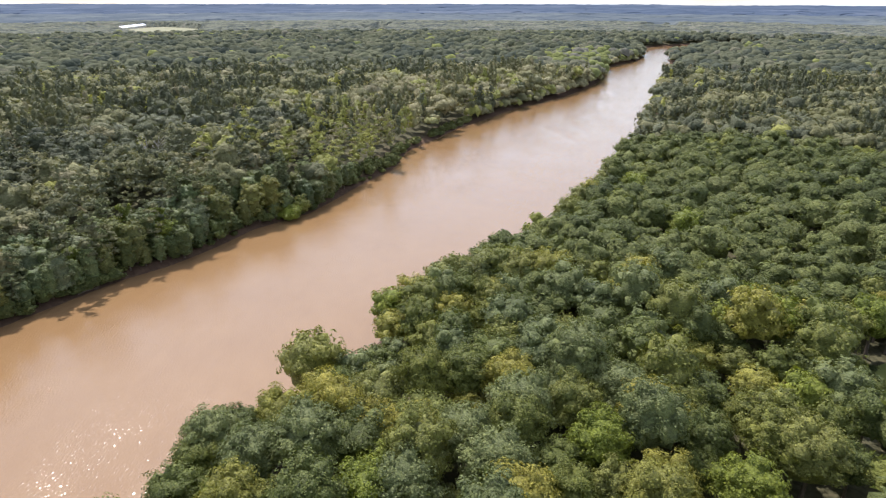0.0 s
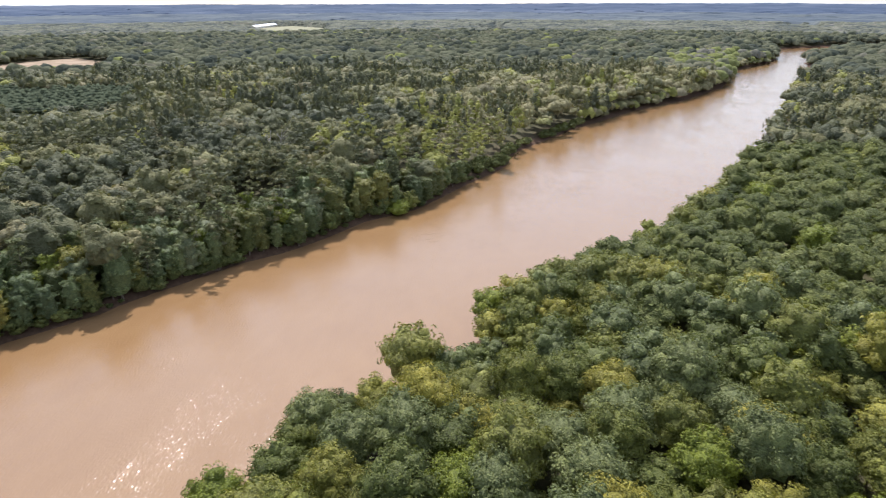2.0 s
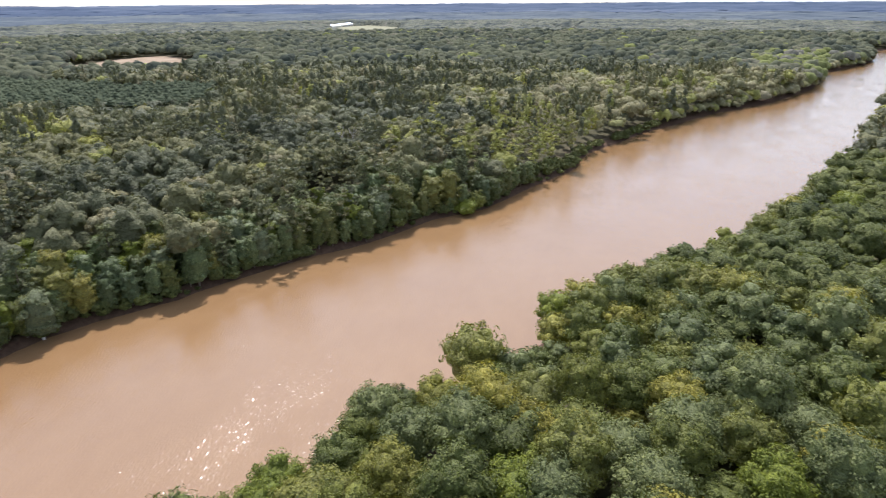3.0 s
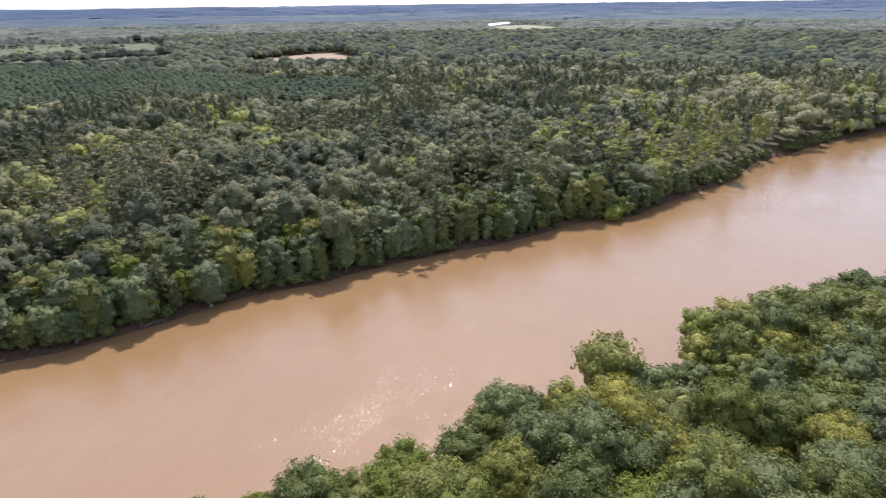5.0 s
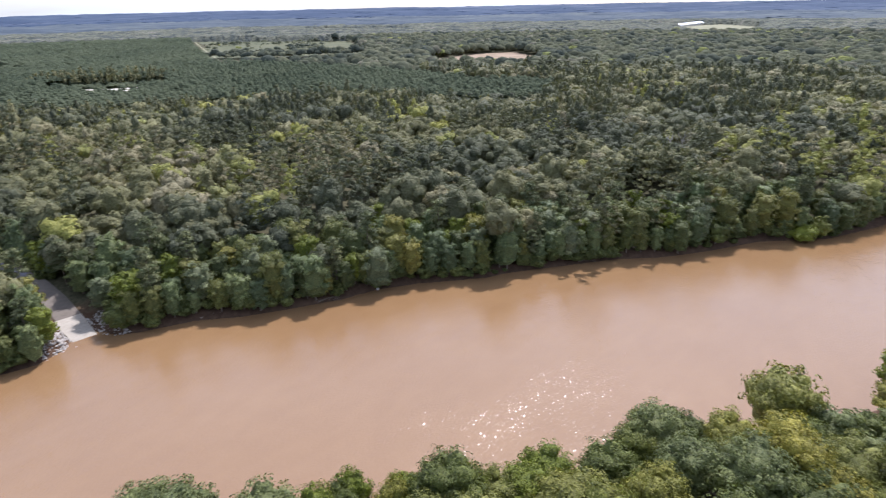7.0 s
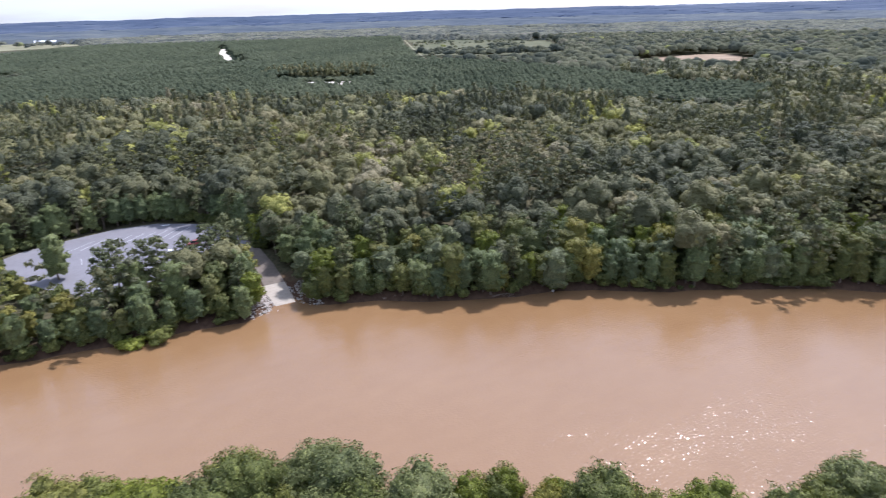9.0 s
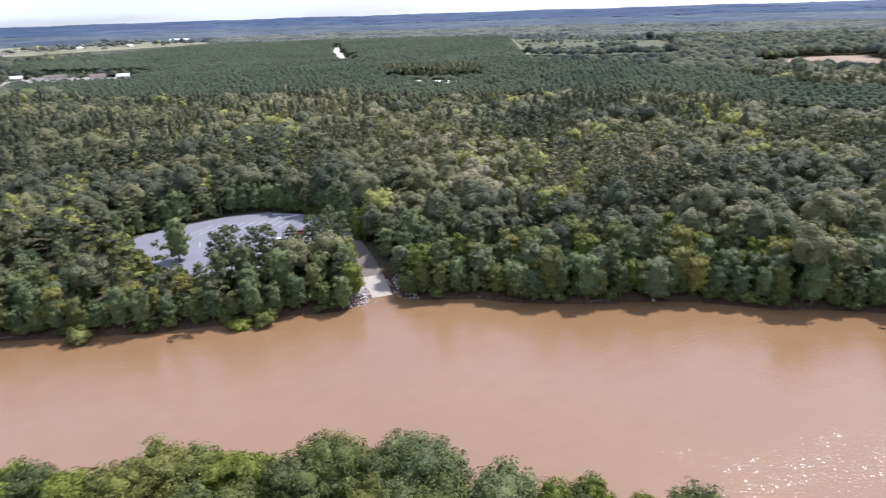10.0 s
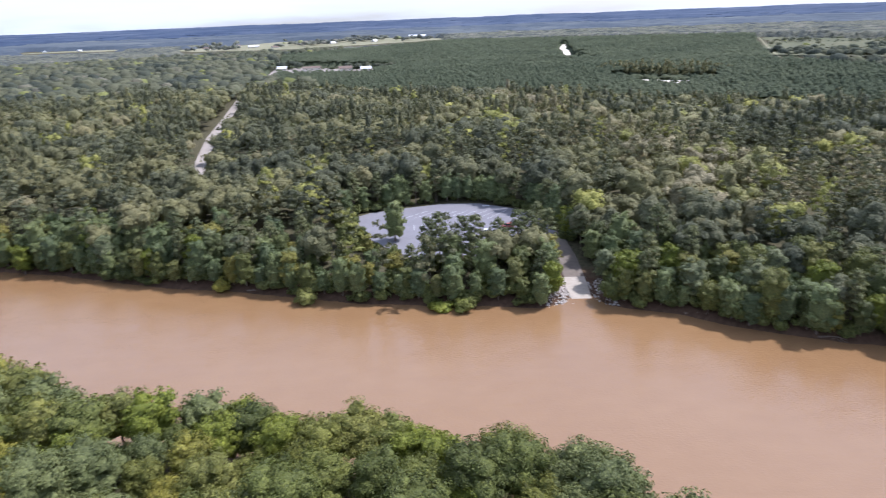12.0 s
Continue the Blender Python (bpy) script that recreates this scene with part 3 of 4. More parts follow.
def scatter(spacing, lo, hi, left=-44, right=132, jitter=0.36, squeeze=0.87):
    """Places on a shaken grid, in a sector about the origin."""
    n = int(hi / spacing / squeeze) + 2
    i, j = np.meshgrid(np.arange(-n, n + 1), np.arange(-n, n + 1), indexing="ij")
    p = np.stack([(i + 0.5 * (j % 2)) * spacing, j * spacing * squeeze], -1).reshape(-1, 2).astype(float)
    p += rng.uniform(-jitter, jitter, p.shape) * spacing
    r, a = np.hypot(*p.T), azimuth(p)
    return p[(r >= lo) & (r < hi) & (a > left) & (a < right)]


def open_ground(p, margin=0.0, reach=1.19):
    """Where no tree stands: water, car park, roads, fields and the low ground before them."""
    no = inside(p, RIVER)
    no |= np.minimum(away(p, FAR_BANK), away(p, NEAR_BANK)) < margin
    for poly, room in ((LOT, 1.6), (RAMP_ROAD, 2.0), (CLEARING, 2.0)):
        no |= inside(p, poly) | (away(p, poly + poly[:1]) < room)
    for poly in OPEN:
        for s in np.arange(1.0, 1.15 if poly is CLAY_FIELD else 1.14 if poly is HOUSE_YARD else 1.10 if poly is BARN_FIELD else 1.12 if poly is SAND_STRIP else reach, 0.012 if poly is SAND_STRIP else 0.03):
            no |= inside(p * s, poly)
    for s in (1.03, 1.06, 1.09):
        no |= inside(p * s, CLEARING)
    no |= away(p, ROAD) < 4
    west = [(-33, 226), (-27, 206), (-21, 196), (-13, 200), (-14, 232)]
    for s in np.arange(1.0, 1.08, 0.015):
        no |= inside(p * s, west)
    for s in np.arange(1.0, 1.22, 0.02):
        no |= away(p * s, ROAD[2:6]) < 4.6
    for s in (1.0, 1.025, 1.05, 1.075, 1.1, 1.125, 1.15):
        no |= (away(p * s, ROAD[2:6]) < 4.4) | (away(p * s, ROAD[7:9]) < 6) | (away(p * s, SAND_TRACK) < 8) | (away(p * s, GRASS_TRACK) < 8)
    return no


def soft_noise(p, size, seed=0.0):
    return np.array([noise.noise(Vector((x / size, y / size, seed))) for x, y in p])


taken = []          # places of trees set one by one
def free_of(p, d):
    if not taken:
        return np.ones(len(p), bool)
    t = np.array(taken)
    ok = np.ones(len(p), bool)
    for k in range(0, len(p), 2000):
        q = p[k:k + 2000]
        ok[k:k + 2000] = (np.hypot(q[:, None, 0] - t[None, :, 0], q[:, None, 1] - t[None, :, 1]) > d * t[None, :, 2]).all(1)
    return ok


def set_tree(kind, x, y, scale=1.0, tall=1.0, room=4.5, group="", label=""):
    taken.append((x, y, room * scale))
    return plant(kind, x, y, scale, tall, group, label)


# marked trees, by eye along the banks
set_tree("near", 104, 22.5, 1.22, 1.08, 6.5, label="broad dark green tree standing out over the water")
set_tree("near", 86.5, 31.5, 0.78, 1.0, 4.0)
set_tree("near", 79.5, 32.5, 0.74, 1.0, 4.0)
set_tree("near_grey", 14.5, 76, 0.82, 1.05, 3.4)
set_tree("near", 12, 71, 0.8, 1.0, 3.2)
set_tree("near", 96, 17.5, 0.85, 1.0, 3.6)
set_tree("near_lime", 130, 9.5, 0.95, 1.0, 4.5)
set_tree("bush_lime", 221, 51, 1.5, 1.1, 3)
set_tree("bush", 227, 48, 1.5, 1.2, 3)
set_tree("bush", 197.5, 70, 1.6, 1.2, 3)
set_tree("bush", 45.0, 156.5, 1.35, 1.25, 3)
set_tree("bush", -39, 164, 1.3, 1.0, 3)
set_tree("bush", -66, 174.5, 1.1, 1.0, 3)
set_tree("bush_lime", -1, 156, 1.2, 0.7, 3)
set_tree("bush", 5, 156, 1.4, 0.7, 3)
set_tree("bank_dark", -15.5, 199.5, 0.92, 1.12, 2.2)

for x, y in ((-30, 203), (-34, 211), (-26, 196), (-38, 219), (-33, 198), (-24, 190), (-37, 186), (-42, 193), (-45, 201), (-39, 178), (-48, 189), (-31, 183)):
    set_tree("bank", x, y, rng.uniform(0.48, 0.6), 1.0, 2.5, "trees around the car park")

NEAR_GROUP, BANK_GROUP = "trees of the near wood", "trees along the far bank"
for x, y in ((174, -75), (76, -25), (220, -74), (88, -63), (124, -69), (67, -43), (67, 9), (-51, 93), (-60, 82), (-38, 88), (65, 43)):
    set_tree("near_lime", x, y, rng.uniform(0.9, 1.15), rng.uniform(0.9, 1.05), 4.4, NEAR_GROUP)
for x, y in ((116, -16), (100, -20), (67, 4), (71, -9), (90, -32), (79, -5), (140, -57), (128, -30), (22, 71), (-54, 78), (-59, 73), (29, 61)):
    set_tree("near_grey", x, y, rng.uniform(0.95, 1.2), rng.uniform(0.9, 1.05), 4.8, NEAR_GROUP)
for x, y in ((49, 57), (42.5, 61), (55, 50), (36.5, 60.5)):    # thin young trees where the bank is low
    set_tree("near_lime", x - 1, y - 1.5, rng.uniform(0.6, 0.72), 1.55, 2.6, NEAR_GROUP)

# the edge of the near wood, over the water
walked, room = 0.0, 4.0
for (x0, y0), (x1, y1) in zip(CANOPY_EDGE[5:-1], CANOPY_EDGE[6:]):
    run = math.hypot(x1 - x0, y1 - y0)
    nx, ny = (y1 - y0) / run, -(x1 - x0) / run     # towards the water
    while walked < run:
        f = walked / run
        q = np.array([[x0 + (x1 - x0) * f - nx * 3.0, y0 + (y1 - y0) * f - ny * 3.0]])
        if free_of(q, 1.0)[0]:
            low = 28 < q[0, 0] < 56
            u = rng.random()
            set_tree("near_grey" if u < 0.2 else "near_lime" if u < 0.27 else "near", *q[0], rng.uniform(0.55, 0.68) if low else rng.uniform(0.82, 1.04) if q[0, 0] < 28 else rng.uniform(0.72, 0.96), rng.uniform(1.3, 1.6) if low else rng.uniform(0.86, 1.06), 3.4, NEAR_GROUP)
        walked += rng.uniform(4.6, 6.4)
    walked -= run

p = scatter(7.9, 48, 190)
side = away(p, NEAR_BANK) < away(p, FAR_BANK)
p = p[side & ~open_ground(p, 5.0)]
p = p[free_of(p, 1.15)]
p = p[np.argsort(np.hypot(*p.T))][:215]
pick = rng.random(len(p))
for (x, y), u in zip(p, pick):
    kind = "near_grey" if u < 0.15 else "near_lime" if u < 0.25 else "near"
    taken.append((x, y, 4.0))
    plant(kind, x, y, rng.uniform(0.70, 1.14), rng.uniform(0.78, 1.22), NEAR_GROUP)

# smaller trees in the gaps
p = scatter(4.6, 50, 165)
p = p[(away(p, NEAR_BANK) < away(p, FAR_BANK)) & ~open_ground(p, 4.0)]
for x, y in p:
    if len(taken) < 395 and free_of(np.array([[x, y]]), 1.32)[0]:
        taken.append((x, y, 3.2))
        plant("near_grey" if rng.random() < 0.15 else "near", x, y, rng.uniform(0.55, 0.7), rng.uniform(1.0, 1.25), NEAR_GROUP)

# front of the far bank
for x, y in ((49.5, 160), (62, 160), (29.5, 159), (-137, 195), (-90, 184), (41, 197), (100, 132), (141, 127), (164, 99), (185, 81), (194, 97), (128, 123), (125, 150)):
    set_tree("bank_lime", x, y, rng.uniform(0.85, 1.05), rng.uniform(0.8, 1.0), 3.4, BANK_GROUP)
for x, y in ((104, 127), (135, 203), (150, 124), (78, 147), (65, 152), (-47, 210)):
    set_tree("bank_grey", x, y, rng.uniform(0.85, 1.05), rng.uniform(0.85, 1.0), 3.4, BANK_GROUP)
for x, y, k in ((-4, 174, "pine"), (6, 177, "pine"), (2.5, 173, "bank_dark"), (22.5, 178, "pine"), (27, 174, "bank"), (29, 166, "bank_dark"), (-14, 170, "bank"), (-21, 175, "bank_dark"), (12, 166, "bank_dark"), (-26, 171, "bank"), (16, 173, "pine"), (-9, 168, "pine"), (9.5, 174, "pine"), (-1, 179, "pine"), (26, 181, "pine"), (-30, 177, "pine")):
    set_tree(k, x, y, rng.uniform(0.90, 1.05) * (0.70 if x < -8 else 1), rng.uniform(0.9, 1.02), 3.2, BANK_GROUP)
for k, ((x0, y0), (x1, y1)) in enumerate(zip(LOT[:8], LOT[1:9])):
    run = math.hypot(x1 - x0, y1 - y0)
    for f in np.arange(0.0, 1.0, 4.2 / run):
        ux, uy = (x1 - x0) / run, (y1 - y0) / run
        x, y = x0 + (x1 - x0) * f - uy * 4.0, y0 + (y1 - y0) * f + ux * 4.0
        q = np.array([[x, y]])
        if free_of(q, 1.0)[0] and not inside(q, RAMP_ROAD)[0]:
            set_tree("pine" if rng.random() < 0.4 else "bank_dark", x, y, rng.uniform(0.75, 0.95), rng.uniform(0.85, 1.05), 2.4, "trees around the car park")
for x, y, k in ((30.5, 172, "bank"), (31.5, 180, "pine"), (29, 186, "pine"), (45, 180, "bank_dark"), (43.5, 188, "pine"), (43, 196, "bank_dark")):
    set_tree(k, x, y, rng.uniform(0.8, 0.95), rng.uniform(0.85, 1.0), 2.6, BANK_GROUP)
walked = 0.0
for (x0, y0), (x1, y1) in zip(FAR_BANK[2:33], FAR_BANK[3:34]):
    run = math.hypot(x1 - x0, y1 - y0)
    nx, ny = -(y1 - y0) / run, (x1 - x0) / run      # away from the water
    while walked < run:
        f = walked / run
        x, y = x0 + (x1 - x0) * f + nx * 2.0, y0 + (y1 - y0) * f + ny * 2.0
        walked += rng.uniform(4.4, 7.0)
        if not 26 < x < 48 and free_of(np.array([[x, y]]), 0.7)[0]:
            set_tree("bank" if rng.random() < 0.45 else "bank_dark", x, y, rng.uniform(0.5, 0.78), rng.uniform(0.85, 1.15), 2.6, BANK_GROUP)
    walked -= run
p = scatter(6.2, 120, 290, -44, 100)
d = away(p, FAR_BANK)
p = p[(d < 24) & ~open_ground(p, 0.6) & (away(p, NEAR_BANK) > d)]
p = p[free_of(p, 1.0)]
p = p[np.argsort(np.hypot(*p.T))][:240]
before_lot = inside(p, [(-40, 150), (40, 150), (40, 200), (-40, 200)])
for (x, y), u, low in zip(p, rng.random(len(p)), before_lot):
    kind = "bank_grey" if u < 0.09 else "bank_lime" if u < 0.15 else "pine" if u < 0.32 else "bank_dark" if u < 0.66 else "bank"
    taken.append((x, y, 3.2))
    if low and (y > 176 and x < -6 or kind == "bank_grey"):
        continue
    plant(kind, x, y, rng.uniform(0.72, 1.05) * ((0.66 if x < -8 else 0.82) if low else 1), rng.uniform(0.8, 1.08), BANK_GROUP)


# ---------------------------------------------------------------- woods nobody could count
def woods(name, p, shapes, size, label, material, tints, tall=(0.74, 1.22), sink=0.0, kind="stuff", pines=0):
    """pines: how many of the shapes, the last ones, are pines; they keep together in stands."""
    tint, n = [], 0
    which = rng.integers(len(shapes), size=len(p))
    low = np.zeros(len(p), bool)
    if pines:
        stand = soft_noise(p, 55.0, 17.0) + 0.5 * soft_noise(p, 22.0, 18.0) + rng.normal(scale=0.14, size=len(p)) > 0.06
        for s in (1.03, 1.08, 1.13):      # lower growth before the plantation
            low |= inside(p * s, PINE_STAND)
        which = np.where(stand, len(shapes) - pines + which % pines, which % (len(shapes) - pines))
        tints = np.where(stand & (tints < 0.75), tints * 0.55, tints)
    ground = bank_level(p)
    scale = rng.uniform(*size, len(p))
    high = rng.uniform(*tall, len(p)) * np.where(low, 0.66, 1.0)
    turn = rng.uniform(0, 2 * np.pi, len(p))
    vs, fs = [], []
    for k, (v, f) in enumerate(shapes):
        idx = np.nonzero(which == k)[0]
        if not len(idx):
            continue
        c, s = np.cos(turn[idx])[:, None], np.sin(turn[idx])[:, None]
        sc = scale[idx][:, None]
        x = (v[None, :, 0] * c - v[None, :, 1] * s) * sc + p[idx, 0][:, None]
        y = (v[None, :, 0] * s + v[None, :, 1] * c) * sc + p[idx, 1][:, None]
        z = v[None, :, 2] * sc * high[idx][:, None] + ground[idx][:, None] - sink
        vs.append(np.stack([x, y, z], -1).reshape(-1, 3))
        fs.append((f[None] + (np.arange(len(idx)) * len(v))[:, None, None]).reshape(-1, 3) + n)
        tint.append(np.repeat(tints[idx], len(v)))
        n += len(idx) * len(v)
    ob = new(name, tri_mesh(name, np.concatenate(vs), np.concatenate(fs), material, np.concatenate(tint), smooth=True))
    return tagged(ob, label, "forest", kind=kind)


LIME_TREES = [(8, 495), (32, 375), (40, 368), (189, 390), (242, 265), (250, 272), (226, 221), (163, 260), (-97, 513), (279, 320), (300, 270), (235, 252),
              (251, 296), (688, 231), (193, 388), (166, 265), (304, 155), (390, 95), (727, -25), (379, 162), (390, 109), (245, 258), (20, 385)]
GREY_STAND = [(102, 240), (101, 284), (88, 305), (68, 406), (152, 496), (99, 207), (110, 242), (124, 216), (151, 201), (40, 470), (75, 440)]
PALE_STAND = [(500, -35), (425, 15), (606, -105), (661, -148), (560, -60)]
DARK_STAND = [(256, 136), (270, 383), (328, 326), (178, 169), (317, 79), (200, 309), (162, 317), (-21, 310), (-34, 250), (-63, 269), (413, 708), (333, 129), (581, 30), (239, 150), (690, 338)]


def tinted(p, seed, lime=0.03):
    """Tints that hang together in stands: dark, mid and pale greens, with single bright trees."""
    t = 0.36 + 0.42 * soft_noise(p, 60.0, seed) + 0.22 * soft_noise(p, 19.0, seed + 3) + rng.normal(scale=0.09, size=len(p))
    t = np.clip(t, 0.0, 0.70)
    u = rng.random(len(p))
    t = np.where(u < lime, rng.uniform(0.9, 1.0, len(p)), np.where(u < lime + 0.04, rng.uniform(0.70, 0.80, len(p)), t))
    reach = (away(p, FAR_BANK) < 62 + 25 * soft_noise(p, 30.0, 4.4)) & (p[:, 0] > 255) & (p[:, 0] < 900) & ~inside(p, RIVER) & (away(p, NEAR_BANK) > away(p, FAR_BANK))
    t = np.where(reach & (rng.random(len(p)) < 0.75), rng.uniform(0.84, 0.97, len(p)), t)
    for spots, size, tint in ((PALE_STAND, 55, 0.68), (DARK_STAND, 26, 0.10), (GREY_STAND, 22, 0.84), (LIME_TREES, 7, 0.96)):
        for x, y in spots:
            near = np.hypot(p[:, 0] - x, p[:, 1] - y) < size * rng.uniform(0.6, 1.25, len(p))
            t = np.where(near & (rng.random(len(p)) < 0.75), np.clip(tint + rng.normal(scale=0.05, size=len(p)), 0, 1), t)
    return t


def lifted(shape, clear):
    v, f = shape
    return v + (0, 0, clear), f


def lump(radius, height):
    """A far tree or clump: rounded, uneven, as high as given."""
    v = ICO_V * (radius, radius, height * 0.42) * rng.uniform(0.8, 1.18, (12, 1)) + (0, 0, height * 0.58)
    a = rng.uniform(0, 6.28)
    w = ICO_V * (radius * 0.7, radius * 0.7, height * 0.3) * rng.uniform(0.8, 1.2, (12, 1)) + (math.cos(a) * radius * 0.75, math.sin(a) * radius * 0.75, height * 0.5)
    return joined([(v, ICO_TOP), (w, ICO_TOP)])


def tree_lump(radius, height, leaves):
    """A tree a long way off: a main mass, two side masses and leaf sprays all over."""
    base = 5.0
    pieces = [(ICO_V * (radius * 0.76, radius * 0.76, height * 0.42) * rng.uniform(0.75, 1.1, (12, 1)) + (0, 0, height * 0.5 + base), ICO_TOP)]
    for k in range(2):
        a = rng.uniform(0, 6.28)
        c = (math.cos(a) * radius * 0.6, math.sin(a) * radius * 0.6, height * rng.uniform(0.42, 0.66) + base)
        pieces.append((ICO_V * (radius * 0.45, radius * 0.45, height * 0.3) * rng.uniform(0.75, 1.15, (12, 1)) + c, ICO_TOP))
        pieces.append(leafed(c, (radius * 0.5, radius * 0.5, height * 0.34), leaves // 3, 0.8, 0.4))
    pieces.append(leafed((0, 0, height * 0.5 + base), (radius * 0.85, radius * 0.85, height * 0.5), leaves, 0.95, 0.4))
    return joined(pieces)


def lump_pine():
    """A pine a long way off: a narrow core with ragged tiers of needle sprays."""
    pieces = [(ICO_V * (r, r, 3.4) * rng.uniform(0.6, 1.05, (12, 1)) + (rng.uniform(-0.5, 0.5), rng.uniform(-0.5, 0.5), z), ICO_TOP) for r, z in ((2.4, 9.0), (1.6, 13.5))]
    for r, z in ((2.9, 8.0), (2.7, 10.5), (2.1, 13.0), (1.3, 15.5)):
        pieces.append(leafed((0, 0, z), (r, r, 1.6), 8, 0.85, 0.5))
    return joined(pieces)


mid_shapes = [lifted(broad_crown(rng.uniform(4.4, 5.6), rng.uniform(8.0, 11.0), 6, 26, 0.52, 0.44), 5.0) for _ in range(6)] + [lifted(pine_crown(3.2, 13.0, 9, 11, 0.55), 6.0) for _ in range(5)]
small_shapes = [tree_lump(5.4, 9.0, 18) for _ in range(7)] + [lump_pine() for _ in range(5)]


tiny_shapes = [lump(6.6, 13.0) for _ in range(8)]


def in_woods(p, margin=1.5):
    before_lot = inside(p, [(-25, 172), (34, 172), (34, 200), (-25, 200)])
    return p[~open_ground(p, margin) & ~inside(p, PINE_STAND) & ~before_lot]


p = in_woods(scatter(7.4, 120, 330))
p = p[free_of(p, 1.0)]
near_side = away(p, NEAR_BANK) < away(p, FAR_BANK)
q = p[near_side]
woods("woods_near", q, mid_shapes[:5], (0.8, 1.25), "green broadleaf forest canopy", leaf_woods_near, tinted(q, 1.0), (0.72, 1.0))
p = p[~near_side]
woods("woods_middle", p, mid_shapes, (0.74, 1.30), "mixed green broadleaf and pine forest canopy", leaf_woods, tinted(p, 1.0), (0.80, 1.16), pines=5)
p = in_woods(scatter(7.7, 330, 640))
woods("woods_beyond", p, small_shapes, (0.76, 1.32), "mixed green forest canopy beyond the river woods", leaf_woods, tinted(p, 1.0), (0.80, 1.14), pines=5)
p = in_woods(scatter(12.2, 640, 1400))
woods("woods_distant", p, tiny_shapes, (0.8, 1.35), "distant mixed forest canopy, tinted with haze", leaf_thin_haze, tinted(p, 2.0), (0.84, 1.1))
mounds = [lump(8.0, 13.0) for _ in range(5)]
p = scatter(17.0, 1650, 2300)
p = p[(inside(p, FARM_FIELDS) | inside(p, WEST_FIELD)) & (soft_noise(p, 150.0, 21.0) + 0.5 * soft_noise(p, 40.0, 22.0) > 0.30)]
woods("hedgerows", p, mounds, (0.6, 1.1), "tree belts between the farm fields, tinted with haze", leaf_thick_haze, tinted(p, 3.0, 0.01), (0.8, 1.25))


def far_canopy(name, start, end, rings, material, label, kind, category, step=0.4, grain=1.2):
    """The forest towards the horizon, as one uneven canopy with clearings."""
    turn = np.radians(np.arange(-46, 134.1, step))
    rad = np.concatenate([[start], np.geomspace(start + 5, end, rings)])
    x, y = np.outer(rad, np.sin(turn)).ravel(), np.outer(rad, np.cos(turn)).ravel()
    p = np.stack([x, y], 1) + rng.uniform(-0.4, 0.4, (len(x), 2)) * (end - start) / rings
    high = 11 + 3 * soft_noise(p, 90.0, 4.0) + 5 * soft_noise(p, 420.0, 6.0) + rng.uniform(-grain, grain, len(p))
    high[soft_noise(p, 260.0, 14.0) + 0.4 * soft_noise(p, 80.0, 15.0) > 0.42] = 1.5       # low open ground
    for poly in OPEN + [PINE_STAND]:
        for s in (1.0, 1.05, 1.1):
            high = np.where(inside(p * s, poly), -3.0, high)
    for s in (1.14, 1.18, 1.22, 1.27):
        high = np.where((inside(p * s, FARM_FIELDS) | inside(p * s, WEST_FIELD)) & (high > 4), 4 + 0.2 * rng.uniform(-grain, grain, len(p)), high)
    high[: len(turn)] = -2.0
    n = len(turn)
    i, j = np.meshgrid(np.arange(len(rad) - 1), np.arange(n - 1), indexing="ij")
    a = (i * n + j).ravel()
    tris = np.concatenate([np.stack([a, a + n + 1, a + n], 1), np.stack([a, a + 1, a + n + 1], 1)])
    tint = np.clip(tinted(p, 3.0, 0.0) + rng.normal(scale=0.1, size=len(p)), 0, 0.84)
    ob = new(name, tri_mesh(name, np.column_stack([p, bank_level(p) + high]), tris[:, ::-1], material, tint, smooth=True))
    return tagged(ob, label, category, kind=kind)


# Three rings out to the horizon, each with more haze in its colour.
far_canopy("woods_far", 1390, 2120, 110, leaf_thick_haze, "far forest with haze painted into its blue-green", "stuff", "forest", 0.3, 2.6)
far_canopy("woods_horizon", 2080, 3120, 70, haze_green, "forest below the horizon, painted grey-green with haze", "stuff", "forest", 0.4, 2.0)
far_canopy("backdrop", 3100, 4920, 50, haze_blue, "forest along the horizon, painted blue with haze", "structure", "distance")
# low growth along the banks
shrub = [broad_crown(2.0, 2.8, 8, 7, 0.42, 0.34, 24) for _ in range(5)]
p = scatter(2.9, 120, 420, -44, 112)
d = away(p, FAR_BANK)
p = p[(d < 5.0) & (d > 0.3) & (away(p, NEAR_BANK) > d) & ~inside(p, RIVER)]
p = p[~inside(p, RAMP_ROAD) & (rng.random(len(p)) < np.clip(0.75 + 1.0 * soft_noise(p, 14.0, 31.0), 0.3, 1))]
far_reach = scatter(5.5, 420, 1150, 88, 112)
d = away(far_reach, FAR_BANK)
far_reach = far_reach[(d < 7) & (away(far_reach, NEAR_BANK) > d) & ~inside(far_reach, RIVER)]
q = scatter(3.0, 150, 260, -12, 16)
near_lot = (away(q, LOT + LOT[:1]) < 7) & (away(q, LOT + LOT[:1]) > 1.6) & ~inside(q, LOT) & ~inside(q, RAMP_ROAD) & (rng.random(len(q)) < 0.75)
grassy = scatter(3.2, 80, 160, 125, 140)
grassy = grassy[inside(grassy, CLEARING) & (rng.random(len(grassy)) < 0.4)]
p = np.concatenate([p, q[near_lot], grassy])
woods("far_shrubs", far_reach, [lump(4.2, 7.5) for _ in range(5)], (0.7, 1.3), "green shrubs along the far reach", leaf_woods, tinted(far_reach, 6.0, 0.05))
q = scatter(4.0, 120, 300, -44, 100)
d = away(q, FAR_BANK)
